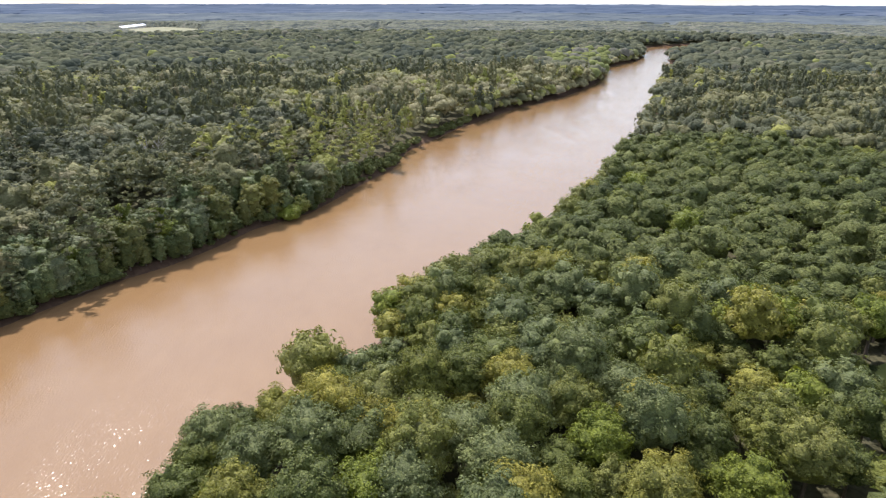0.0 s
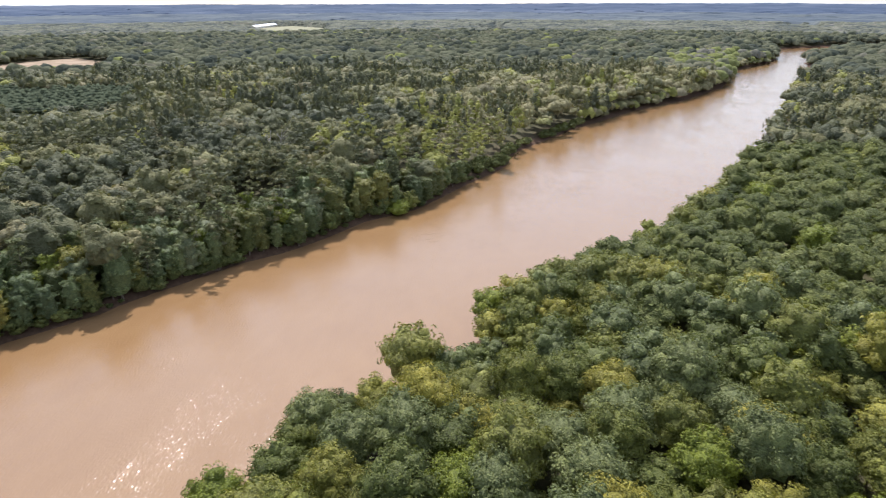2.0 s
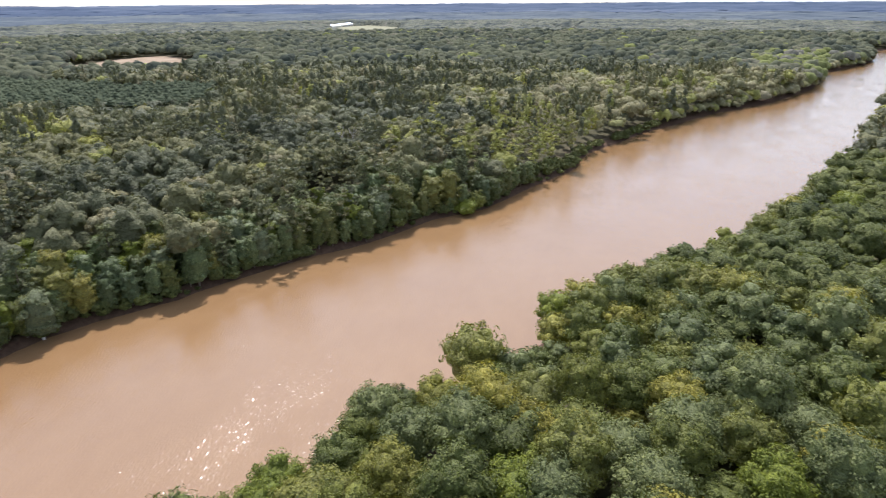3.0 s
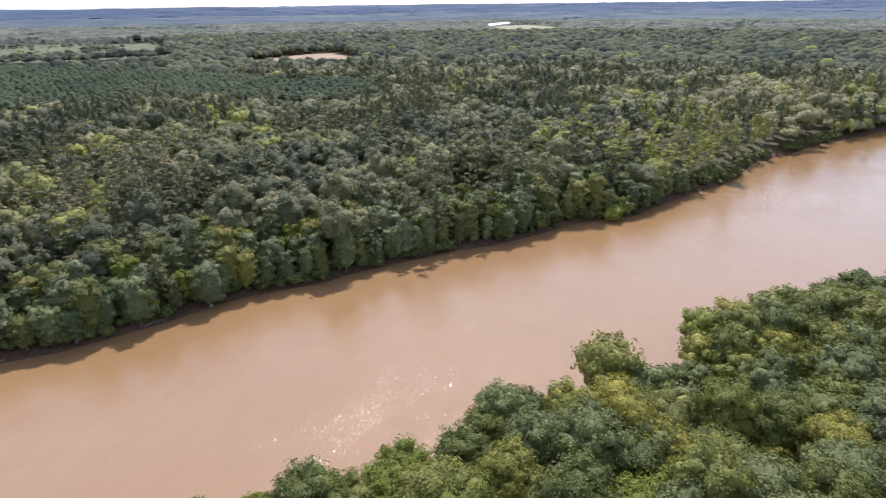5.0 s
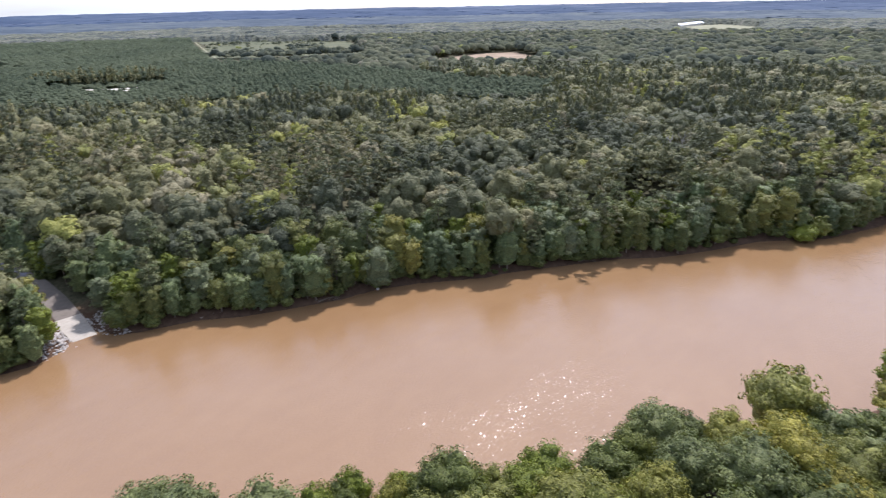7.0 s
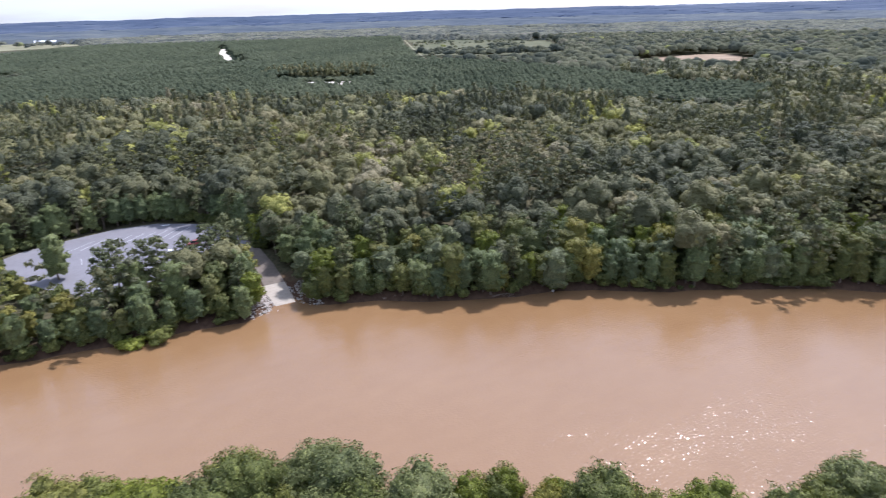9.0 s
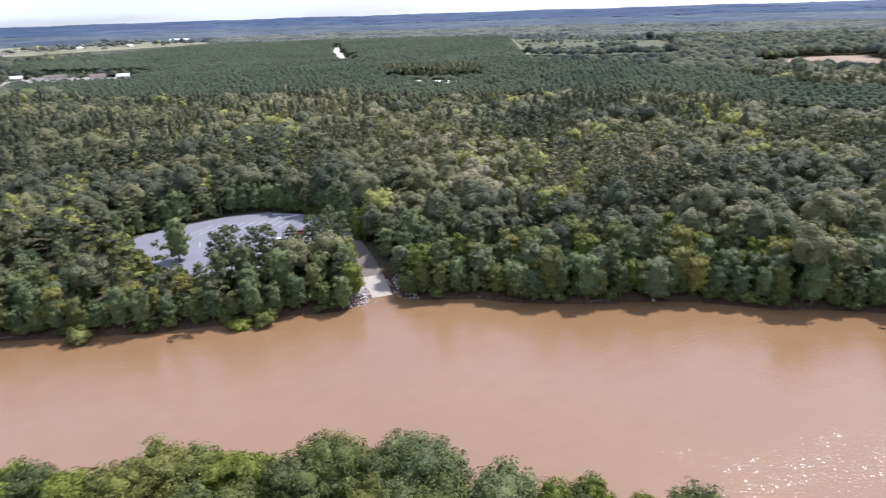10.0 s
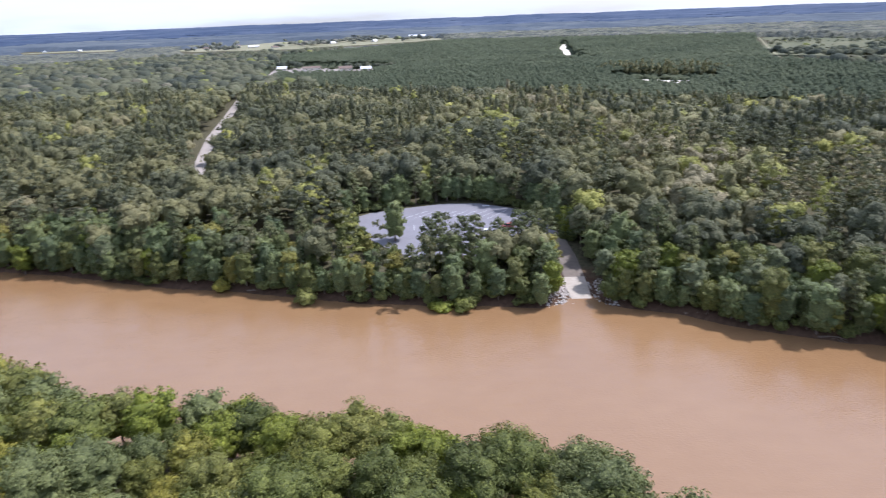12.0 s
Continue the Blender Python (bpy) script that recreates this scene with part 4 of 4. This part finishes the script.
q = q[(d < 7) & (d > 1.2) & (away(q, NEAR_BANK) > d) & ~inside(q, RIVER) & ~inside(q, RAMP_ROAD) & (away(q, RAMP_ROAD + RAMP_ROAD[:1]) > 2.5) & (rng.random(len(q)) < 0.7)]
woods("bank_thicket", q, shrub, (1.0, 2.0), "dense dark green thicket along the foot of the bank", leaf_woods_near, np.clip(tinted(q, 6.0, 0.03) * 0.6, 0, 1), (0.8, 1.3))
woods("bank_shrubs", p, shrub, (0.4, 1.6), "tangled green shrubs hanging over the water's edge", leaf_woods_near, np.clip(tinted(p, 6.0, 0.05) - 0.05, 0, 1), (0.7, 1.2))
p = scatter(15.0, 800, 1500)
p = p[inside(p, MEADOW)]
p = p[soft_noise(p, 90.0, 12.0) + rng.normal(scale=0.12, size=len(p)) > 0.16]
woods("meadow_scrub", p, tiny_shapes, (0.25, 0.9), "scattered dark scrub in the meadow", leaf_thin_haze, tinted(p, 8.0), (0.5, 0.9))
p = scatter(11.0, 760, 1060, 20, 50)
p = p[(away(p, [(470, 905), (522, 832), (644, 782)]) < 16) | (away(p, [(600, 960), (690, 900), (760, 960)]) < 20)]
woods("meadow_trees", p, tiny_shapes, (0.7, 1.2), "dark belt of trees along the meadow", leaf_thin_haze, tinted(p, 8.0) * 0.6, (0.7, 1.1))
p = scatter(7.0, 640, 760)
p = p[inside(p, [(172, 704), (272, 643), (296, 652), (285, 672), (186, 730)])]
woods("pine_row", p, small_shapes[-5:], (0.85, 1.15), "row of taller dark pines in the plantation", leaf_woods, np.full(len(p), 0.42), sink=3.0)
p = np.array([(-228, 988), (-216, 996), (-203, 978), (-128, 958), (-112, 952), (-84, 938), (-72, 930), (-62, 926), (-98, 948), (-240, 975)], float)
woods("yard_trees", p, small_shapes[:7], (1.3, 1.8), "round dark shade trees about the houses", leaf_thin_haze, np.linspace(0.1, 0.4, len(p)), (0.75, 0.9), 6.5)
# under and behind the drone
p = in_woods(scatter(8.2, 7, 150, -180, 180))
a, r = azimuth(p), np.hypot(*p.T)
p = p[(((a < -44) | (a > 132)) & (away(p, NEAR_BANK) > 3)) | (r < 47)]
p = p[free_of(p, 1.0)]
woods("woods_below", p, small_shapes[:7], (0.9, 1.25), "green broadleaf forest canopy", leaf_woods_near, tinted(p, 5.0), (0.75, 1.05))
p = in_woods(scatter(11.0, 150, 330, -180, 180))
a = azimuth(p)
p = p[(a < -44) | (a > 132)]
woods("woods_behind", p, tiny_shapes, (0.9, 1.3), "green forest canopy", leaf_woods, tinted(p, 5.0))

# pine plantation: small even trees in close rows
def sapling(wide, low, high, skip=-1):
    """A young pine: three tiers of boughs."""
    tiers = []
    for k, (r, h, tip) in enumerate(((wide * 1.1, low * 0.05, 0.3), (wide, low, 0.45), (wide * 0.72, low + (high - low) * 0.35, 0.75), (wide * 0.42, low + (high - low) * 0.65, 1.0))):
        if k == skip:
            continue
        ring = [[r * rng.uniform(0.85, 1.15) * math.cos(t), r * rng.uniform(0.85, 1.15) * math.sin(t), h] for t in np.arange(5) * 1.257 + k]
        tiers.append((np.array(ring + [[0, 0, low + (high - low) * tip]]), [[i, (i + 1) % 5, 5] for i in range(5)]))
    return joined(tiers)


p = scatter(5.2, 240, 800, jitter=0.28)
p = np.concatenate([p, scatter(8.6, 800, 1800, jitter=0.3)])
p = p[inside(p, PINE_STAND)]
p = p[~open_ground(p, 2.0, 1.16)]
t = np.clip(0.27 + 0.20 * soft_noise(p, 110.0, 9.0) + rng.normal(scale=0.045, size=len(p)), 0, 0.5)
rim = np.minimum(away(p, HOUSE_YARD + HOUSE_YARD[:1]), away(p, SAND_STRIP + SAND_STRIP[:1])) < 26
woods("plantation_edge", p[rim], [sapling(4.6, 6.0, 9.0) for _ in range(4)], (0.7, 1.15), "low bushy young pines at the edge of the plantation", leaf_plantation, np.clip(t[rim] + 0.2, 0, 1), (0.6, 0.9), 2.5)
p, t = p[~rim], t[~rim]
near = np.hypot(*p.T) < 800
woods("pine_plantation", p[near], [sapling(3.4, 8.0, 11.2) for _ in range(4)], (0.9, 1.2), "young dark green pine plantation in close rows", leaf_plantation, t[near], (0.9, 1.1))
woods("far_plantation", p[~near], [sapling(5.8, 8.2, 11.0, 1) for _ in range(4)], (0.9, 1.15), "young dark green pine plantation beyond the woods", leaf_plantation, t[~near], (0.92, 1.08))

# ---------------------------------------------------------------- fields, roads and the car park
sheet("field_clay", ragged(CLAY_FIELD, 20, 12), 5.3, clay, "bare reddish clay field with tufts", "field")
sheet("field_barn", ragged(BARN_FIELD, 45, 25), 5.3, pale_grass, "pale cut hay field beside a long barn", "field")
sheet("field_meadow", ragged(MEADOW, 35, 24), 5.3, grass, "rough yellow-green meadow", "field")
sheet("field_farm", ragged(FARM_FIELDS, 60, 45), 5.3, pale_grass, "pale farm fields", "field")
sheet("field_west", ragged(WEST_FIELD, 50, 35), 5.3, pale_grass, "pale distant field", "field")
sheet("yard", ragged([(-152 + (x + 152) * 1.08, 935 + (y - 935) * 1.35) for x, y in HOUSE_YARD], 14, 5), 5.3, gravel_road, "pale bare gravel yard among houses", "yard")
sheet("sand_strip", SAND_STRIP, 5.3, sand, "strip of bare pale sand", "sand")
sheet("clearing", ragged(CLEARING, 4, 2.5), 5.1, clearing_grass, "small bright grassy clearing in the wood", "clearing")
sheet("road", ribbon(ROAD, 6.5), 5.25, gravel_road, "pale straight country road through the forest", "road")
sheet("sand_track", ribbon(SAND_TRACK, 17.0), 5.25, sand, "white sand track through the plantation", "track")
sheet("grass_track", ribbon(GRASS_TRACK, 3.0), 5.45, pale_grass, "straight sandy track along the meadow", "track")
mid = Vector((2, 211))
verge = [tuple(mid + (Vector(q) - mid) * 1.07) for q in LOT]
sheet("verge", verge, 5.02, litter, "brown earth and gravel verge around the car park", "verge")
lot = sheet("car_park", LOT, 5.12, asphalt, "worn grey asphalt car park in a forest clearing", "car park")


def bar(x0, y0, x1, y1, width, z, high=0.01):
    """A thin painted line or kerb from one point to another."""
    bm = bmesh.new()
    a, b = Vector((x0, y0, z)), Vector((x1, y1, z))
    w = (b - a).normalized()
    s, up = Vector((-w.y, w.x, 0)) * width / 2, Vector((0, 0, high))
    low = [bm.verts.new(v) for v in (a - s, b - s, b + s, a + s)]
    top = [bm.verts.new(v + up) for v in (a - s, b - s, b + s, a + s)]
    bm.faces.new(top)
    for k in range(4):
        bm.faces.new((low[k], low[(k + 1) % 4], top[(k + 1) % 4], top[k]))
    return bm


for k in range(9):      # slanting bays for cars with boat trailers
    x = -13.6 + 3.72 * k
    part("bay_line", bar(x, 223.9 - 0.62 * k, x + 8.3, 231.4 - 0.3 * k, 0.20, 5.124), faded_paint, lot, "faded white painted line")
for k in range(5):     # short bays
    x = -9.7 + 2.75 * k
    part("bay_line", bar(x, 209.5, x, 215.2, 0.18, 5.124), faded_paint, lot, "faded white painted line")
for x, y, dx, dy in ((-21, 214, 2.4, 0.2), (17.5, 213.5, 1.8, 0.6), (16, 236, 2.6, -0.5)):
    part("arrow_mark", bar(x, y, x + dx, y + dy, 0.9, 5.124), white_paint, lot, "worn white arrow mark")

glass_dark, _nt, _b, _o = shader("car_glass")
_b.inputs["Base Color"].default_value, _b.inputs["Roughness"].default_value = (0.02, 0.025, 0.03, 1), 0.05
rubber = plain("tyre_rubber", [(0.2, (0.02, 0.02, 0.02)), (0.8, (0.04, 0.04, 0.04))], 4.0, 0.9, 0.0)
lamp_glass = plain("lamp_glass", [(0.2, (0.6, 0.6, 0.6)), (0.8, (0.8, 0.8, 0.8))], 4.0, 0.15, 0.0)


def car_paint(name, colour):
    m, nt, bsdf, _ = shader(name)
    tone = ramp(nt, noise_at(nt, 0.8), [(0.3, tuple(c * 0.92 for c in colour)), (0.7, colour)])
    nt.links.new(tone.outputs["Color"], bsdf.inputs["Base Color"])
    bsdf.inputs["Roughness"].default_value = 0.3
    bsdf.inputs["Coat Weight"].default_value = 0.6
    return m


def hull(sections, bevel=0.06):
    """A closed body from cross-sections: (y, half width, bottom, top)."""
    bm = bmesh.new()
    rings = [[bm.verts.new(v) for v in ((-w, y, lo), (w, y, lo), (w * 0.94, y, hi), (-w * 0.94, y, hi))] for y, w, lo, hi in sections]
    for a, b in zip(rings, rings[1:]):
        for k in range(4):
            bm.faces.new((a[k], a[(k + 1) % 4], b[(k + 1) % 4], b[k]))
    bm.faces.new(rings[0])
    bm.faces.new(rings[-1][::-1])
    bmesh.ops.recalc_face_normals(bm, faces=bm.faces)
    bmesh.ops.bevel(bm, geom=list(bm.edges), offset=bevel, segments=2, affect="EDGES")
    return bm


def wheel_bm(radius, width):
    bm = bmesh.new()
    bmesh.ops.create_cone(bm, cap_ends=True, segments=16, radius1=radius, radius2=radius, depth=width, matrix=Matrix.Rotation(radians(90), 4, "Y"))
    return bm


def car(x, y, turn, paint, label, name="car", truck=False):
    ob = new(name)
    ob.location, ob.rotation_euler = (x, y, 5.12), (0, 0, radians(turn))
    body = part("body", hull([(-2.3, 0.82, 0.35, 0.75), (-2.1, 0.9, 0.28, 0.95), (-0.9, 0.92, 0.25, 1.0), (1.0, 0.92, 0.25, 0.98), (2.1, 0.88, 0.28, 0.85), (2.35, 0.78, 0.38, 0.68)]), paint, ob)
    back = -0.4 if truck else -1.9
    part("windows", hull([(back, 0.74, 0.95, 1.0), (back + 0.35, 0.78, 0.95, 1.46), (0.35, 0.78, 0.95, 1.46), (1.15, 0.76, 0.93, 0.98)], 0.04), glass_dark, ob, "dark tinted windows")
    part("roof", hull([(back + 0.42, 0.70, 1.45, 1.52), (0.0, 0.72, 1.46, 1.55), (0.3, 0.70, 1.45, 1.51)], 0.02), paint, ob)
    for sx in (-0.84, 0.84):
        for sy in (-1.4, 1.45):
            w = part("wheel", wheel_bm(0.33, 0.22), rubber, ob, "black tyre")
            w.location = (sx, sy, 0.33)
            part("rim", wheel_bm(0.2, 0.235), lamp_glass, w, "pale metal rim")
        h = part("headlight", hull([(2.2, 0.16, 0.6, 0.74), (2.36, 0.14, 0.62, 0.72)], 0.02), lamp_glass, ob)
        h.location = (sx * 0.72, 0, 0)
    return tagged(ob, label, "car")


paint_white, paint_red, paint_silver = car_paint("white_car_paint", (0.8, 0.8, 0.8)), car_paint("red_car_paint", (0.26, 0.05, 0.04)), car_paint("silver_car_paint", (0.55, 0.57, 0.60))
car(15.0, 202.6, 180, paint_white, "white car parked on the worn asphalt")
car(22.6, 208.6, 90, paint_red, "red car parked at the edge of the bays")
car(31.0, 203.6, 60, paint_white, "white pickup parked near the ramp road", "pickup_truck", True)
car(-5.0, 186.5, 170, paint_silver, "silver van parked behind the riverside trees")

# ramp down to the water, its road, and broken stone on both sides
def slab(name, rows, material, label, category, thick=0.25):
    """A sloping strip from rows of (left x, right x, y, z)."""
    bm = bmesh.new()
    rings = [[bm.verts.new(v) for v in ((a, y, z), (b, y, z), (b, y, z - thick), (a, y, z - thick))] for a, b, y, z in rows]
    for p0, p1 in zip(rings, rings[1:]):
        for k in range(4):
            bm.faces.new((p0[k], p0[(k + 1) % 4], p1[(k + 1) % 4], p1[k]))
    bm.faces.new(rings[0])
    bm.faces.new(rings[-1][::-1])
    bmesh.ops.recalc_face_normals(bm, faces=bm.faces)
    me = bpy.data.meshes.new(name)
    bm.to_mesh(me)
    bm.free()
    me.materials.append(material)
    return tagged(new(name, me), label, category, kind="structure")


def slope(y):
    return -0.5 + (y - 158) * 0.155


ramp_slab = slab("boat_ramp", [(35.3, 40.3, 156.0, slope(156) + 0.25), (34.8, 40.8, 163.0, slope(163) + 0.25), (34.0, 41.0, 171.0, slope(171) + 0.25)], concrete, "pale concrete boat ramp running into the water", "boat ramp")
for k in range(9):
    y = 157 + 1.5 * k
    part("groove", bar(35.4, y, 40.4, y, 0.07, slope(y) + 0.245, 0.012), gravel_road, ramp_slab)
slab("ramp_road", [(35.0, 41.0, 171.0, slope(171) + 0.27), (35.2, 41.0, 182.0, slope(182) + 0.27), (34.5, 40.0, 193.0, 5.05), (32.0, 38.5, 203.0, 5.11)], old_tar, "worn tan gravel road to the boat ramp", "road")


def rubble(name, p, size, label):
    vs, fs = [], []
    n = 0
    z = bank_level(p)
    for (x, y), g in zip(p, z):
        s = rng.uniform(*size)
        v = ICO_V * rng.uniform(0.6, 1.15, (12, 1)) * s * (1, 1, 0.65) + (x, y, max(g, -0.25) + 0.1 * s)
        vs.append(v)
        fs.append(ICO_F + n)
        n += 12
    me = tri_mesh(name, np.concatenate(vs), np.concatenate(fs), stone)
    return tagged(new(name, me), label, "stones", kind="stuff")


p = np.concatenate([np.column_stack([rng.uniform(27.5, 35, 700), rng.uniform(152.5, 170, 700)]), np.column_stack([rng.uniform(41, 46.5, 300), rng.uniform(154, 168, 300)])])
keep = (away(p, FAR_BANK) < 11) & ~((p[:, 0] > 35) & (p[:, 0] < 40.6))
keep &= bank_level(p) > -0.25
rubble("riprap", p[keep], (0.16, 0.5), "pale broken stone beside the boat ramp")


# ---------------------------------------------------------------- dead wood
def bare_tree(x, y, high, lean, label):
    ob = new("dead_tree")
    ob.location, ob.rotation_euler = (x, y, level(x, y)), (radians(lean), 0, rng.uniform(0, 6.28))
    mesh_part("trunk", trunk_mesh(high, 0.28, 3.2, bark_pale, 14), ob)
    return tagged(ob, label, "dead tree")


for x, y in ((268, 117), (274, 124), (285, 138), (296, 153), (262, 121)):
    taken.append((x, y, 3.0))
    bare_tree(x, y, rng.uniform(15, 18), rng.uniform(4, 14), "bare grey dead tree with broken limbs")
for x, y, a in ((62, 147.6, 70), (88, 132.6, 60), (158, 95.5, 50), (-58, 173.4, 80)):
    ob = new("driftwood_log")
    ob.location, ob.rotation_euler = (x, y, 0.35), (radians(86), 0, radians(a))
    mesh_part("log", trunk_mesh(5.5, 0.22, 0.9, bark, 4), ob)
    tagged(ob, "brown fallen log lying at the water's edge", "log")


# ---------------------------------------------------------------- buildings
def building(name, x, y, long, deep, eaves, rise, turn, roof_mat, label, category):
    ob = new(name)
    ob.location, ob.rotation_euler = (x, y, 5.3), (0, 0, radians(turn))
    bm = bmesh.new()
    a, b = long / 2, deep / 2
    base = [bm.verts.new((sx * a, sy * b, -0.3)) for sx, sy in ((-1, -1), (1, -1), (1, 1), (-1, 1))]
    top = [bm.verts.new((v.co.x, v.co.y, eaves)) for v in base]
    g0, g1 = bm.verts.new((-a, 0, eaves + rise)), bm.verts.new((a, 0, eaves + rise))
    for k in (0, 2):
        bm.faces.new((base[k], base[k + 1], top[k + 1], top[k]))
    bm.faces.new((base[1], base[2], top[2], g1, top[1]))
    bm.faces.new((base[3], base[0], top[0], g0, top[3]))
    part("wall", bm, siding, ob)
    for side in (-1, 1):
        bm = bmesh.new()
        o = 0.6
        lowz = eaves - rise * o / b
        vs = [Vector((-a - o, side * (b + o), lowz)), Vector((a + o, side * (b + o), lowz)), Vector((a + o, 0, eaves + rise)), Vector((-a - o, 0, eaves + rise))]
        lo = [bm.verts.new(v) for v in vs]
        hi = [bm.verts.new(v + Vector((0, 0, 0.22))) for v in vs]
        bm.faces.new(hi)
        bm.faces.new(lo[::-1])
        for k in range(4):
            bm.faces.new((lo[k], lo[(k + 1) % 4], hi[(k + 1) % 4], hi[k]))
        bmesh.ops.recalc_face_normals(bm, faces=bm.faces)
        part("roof", bm, roof_mat, ob)
    for k in range(max(2, int(long / 7))):
        wx = -a + (k + 0.7) * long / max(2, int(long / 7))
        pane = part("window", hull([(-b - 0.08, 0.6, 1.0, 2.2), (-b + 0.02, 0.6, 1.0, 2.2)], 0.01), glass_dark, ob)
        pane.location = (wx, 0, 0)
        part("sill", hull([(-b - 0.16, 0.7, 0.88, 0.98), (-b + 0.02, 0.7, 0.88, 0.98)], 0.01), white_paint, pane)
    part("door", hull([(-b - 0.07, 0.5, 0.0, 2.1), (-b + 0.02, 0.5, 0.0, 2.1)], 0.01), roof_brown, ob)
    return tagged(ob, label, category)


building("barn", 1752, 766, 200, 17, 5, 4, 6.5, roof_metal, "long white metal-roofed barn beside a hay field", "barn")
building("house", -229, 978, 16, 9, 3.2, 2.6, 8, roof_metal, "small white-roofed house by the road", "house")
building("shed", -182, 968, 26, 10, 3.2, 1.8, 10, roof_brown, "long brown-roofed shed in a bare yard", "shed")
building("house", -128, 935, 18, 10, 3.2, 2.8, 12, roof_brown, "low brown-roofed house in a bare yard", "house")
building("house", -97, 918, 14, 9, 3.2, 2.6, 0, roof_metal, "small white-roofed house among trees", "house")
building("poultry_house", -30, 2230, 110, 16, 5, 4, -6, roof_metal, "very long white metal-roofed farm building", "farm building")
for k, (x, y) in enumerate(((-640, 1880), (-560, 1830), (-515, 1900), (-430, 1800), (-300, 1960), (-180, 1990), (-590, 2010), (-1120, 2110), (-1240, 2130))):
    building("farmhouse", x, y, 18 + 5 * (k % 3), 11, 3.4, 3.0, 15 * k, roof_metal if k % 3 else roof_brown, "distant farmhouse with a " + ("white metal" if k % 3 else "brown shingle") + " roof", "house")
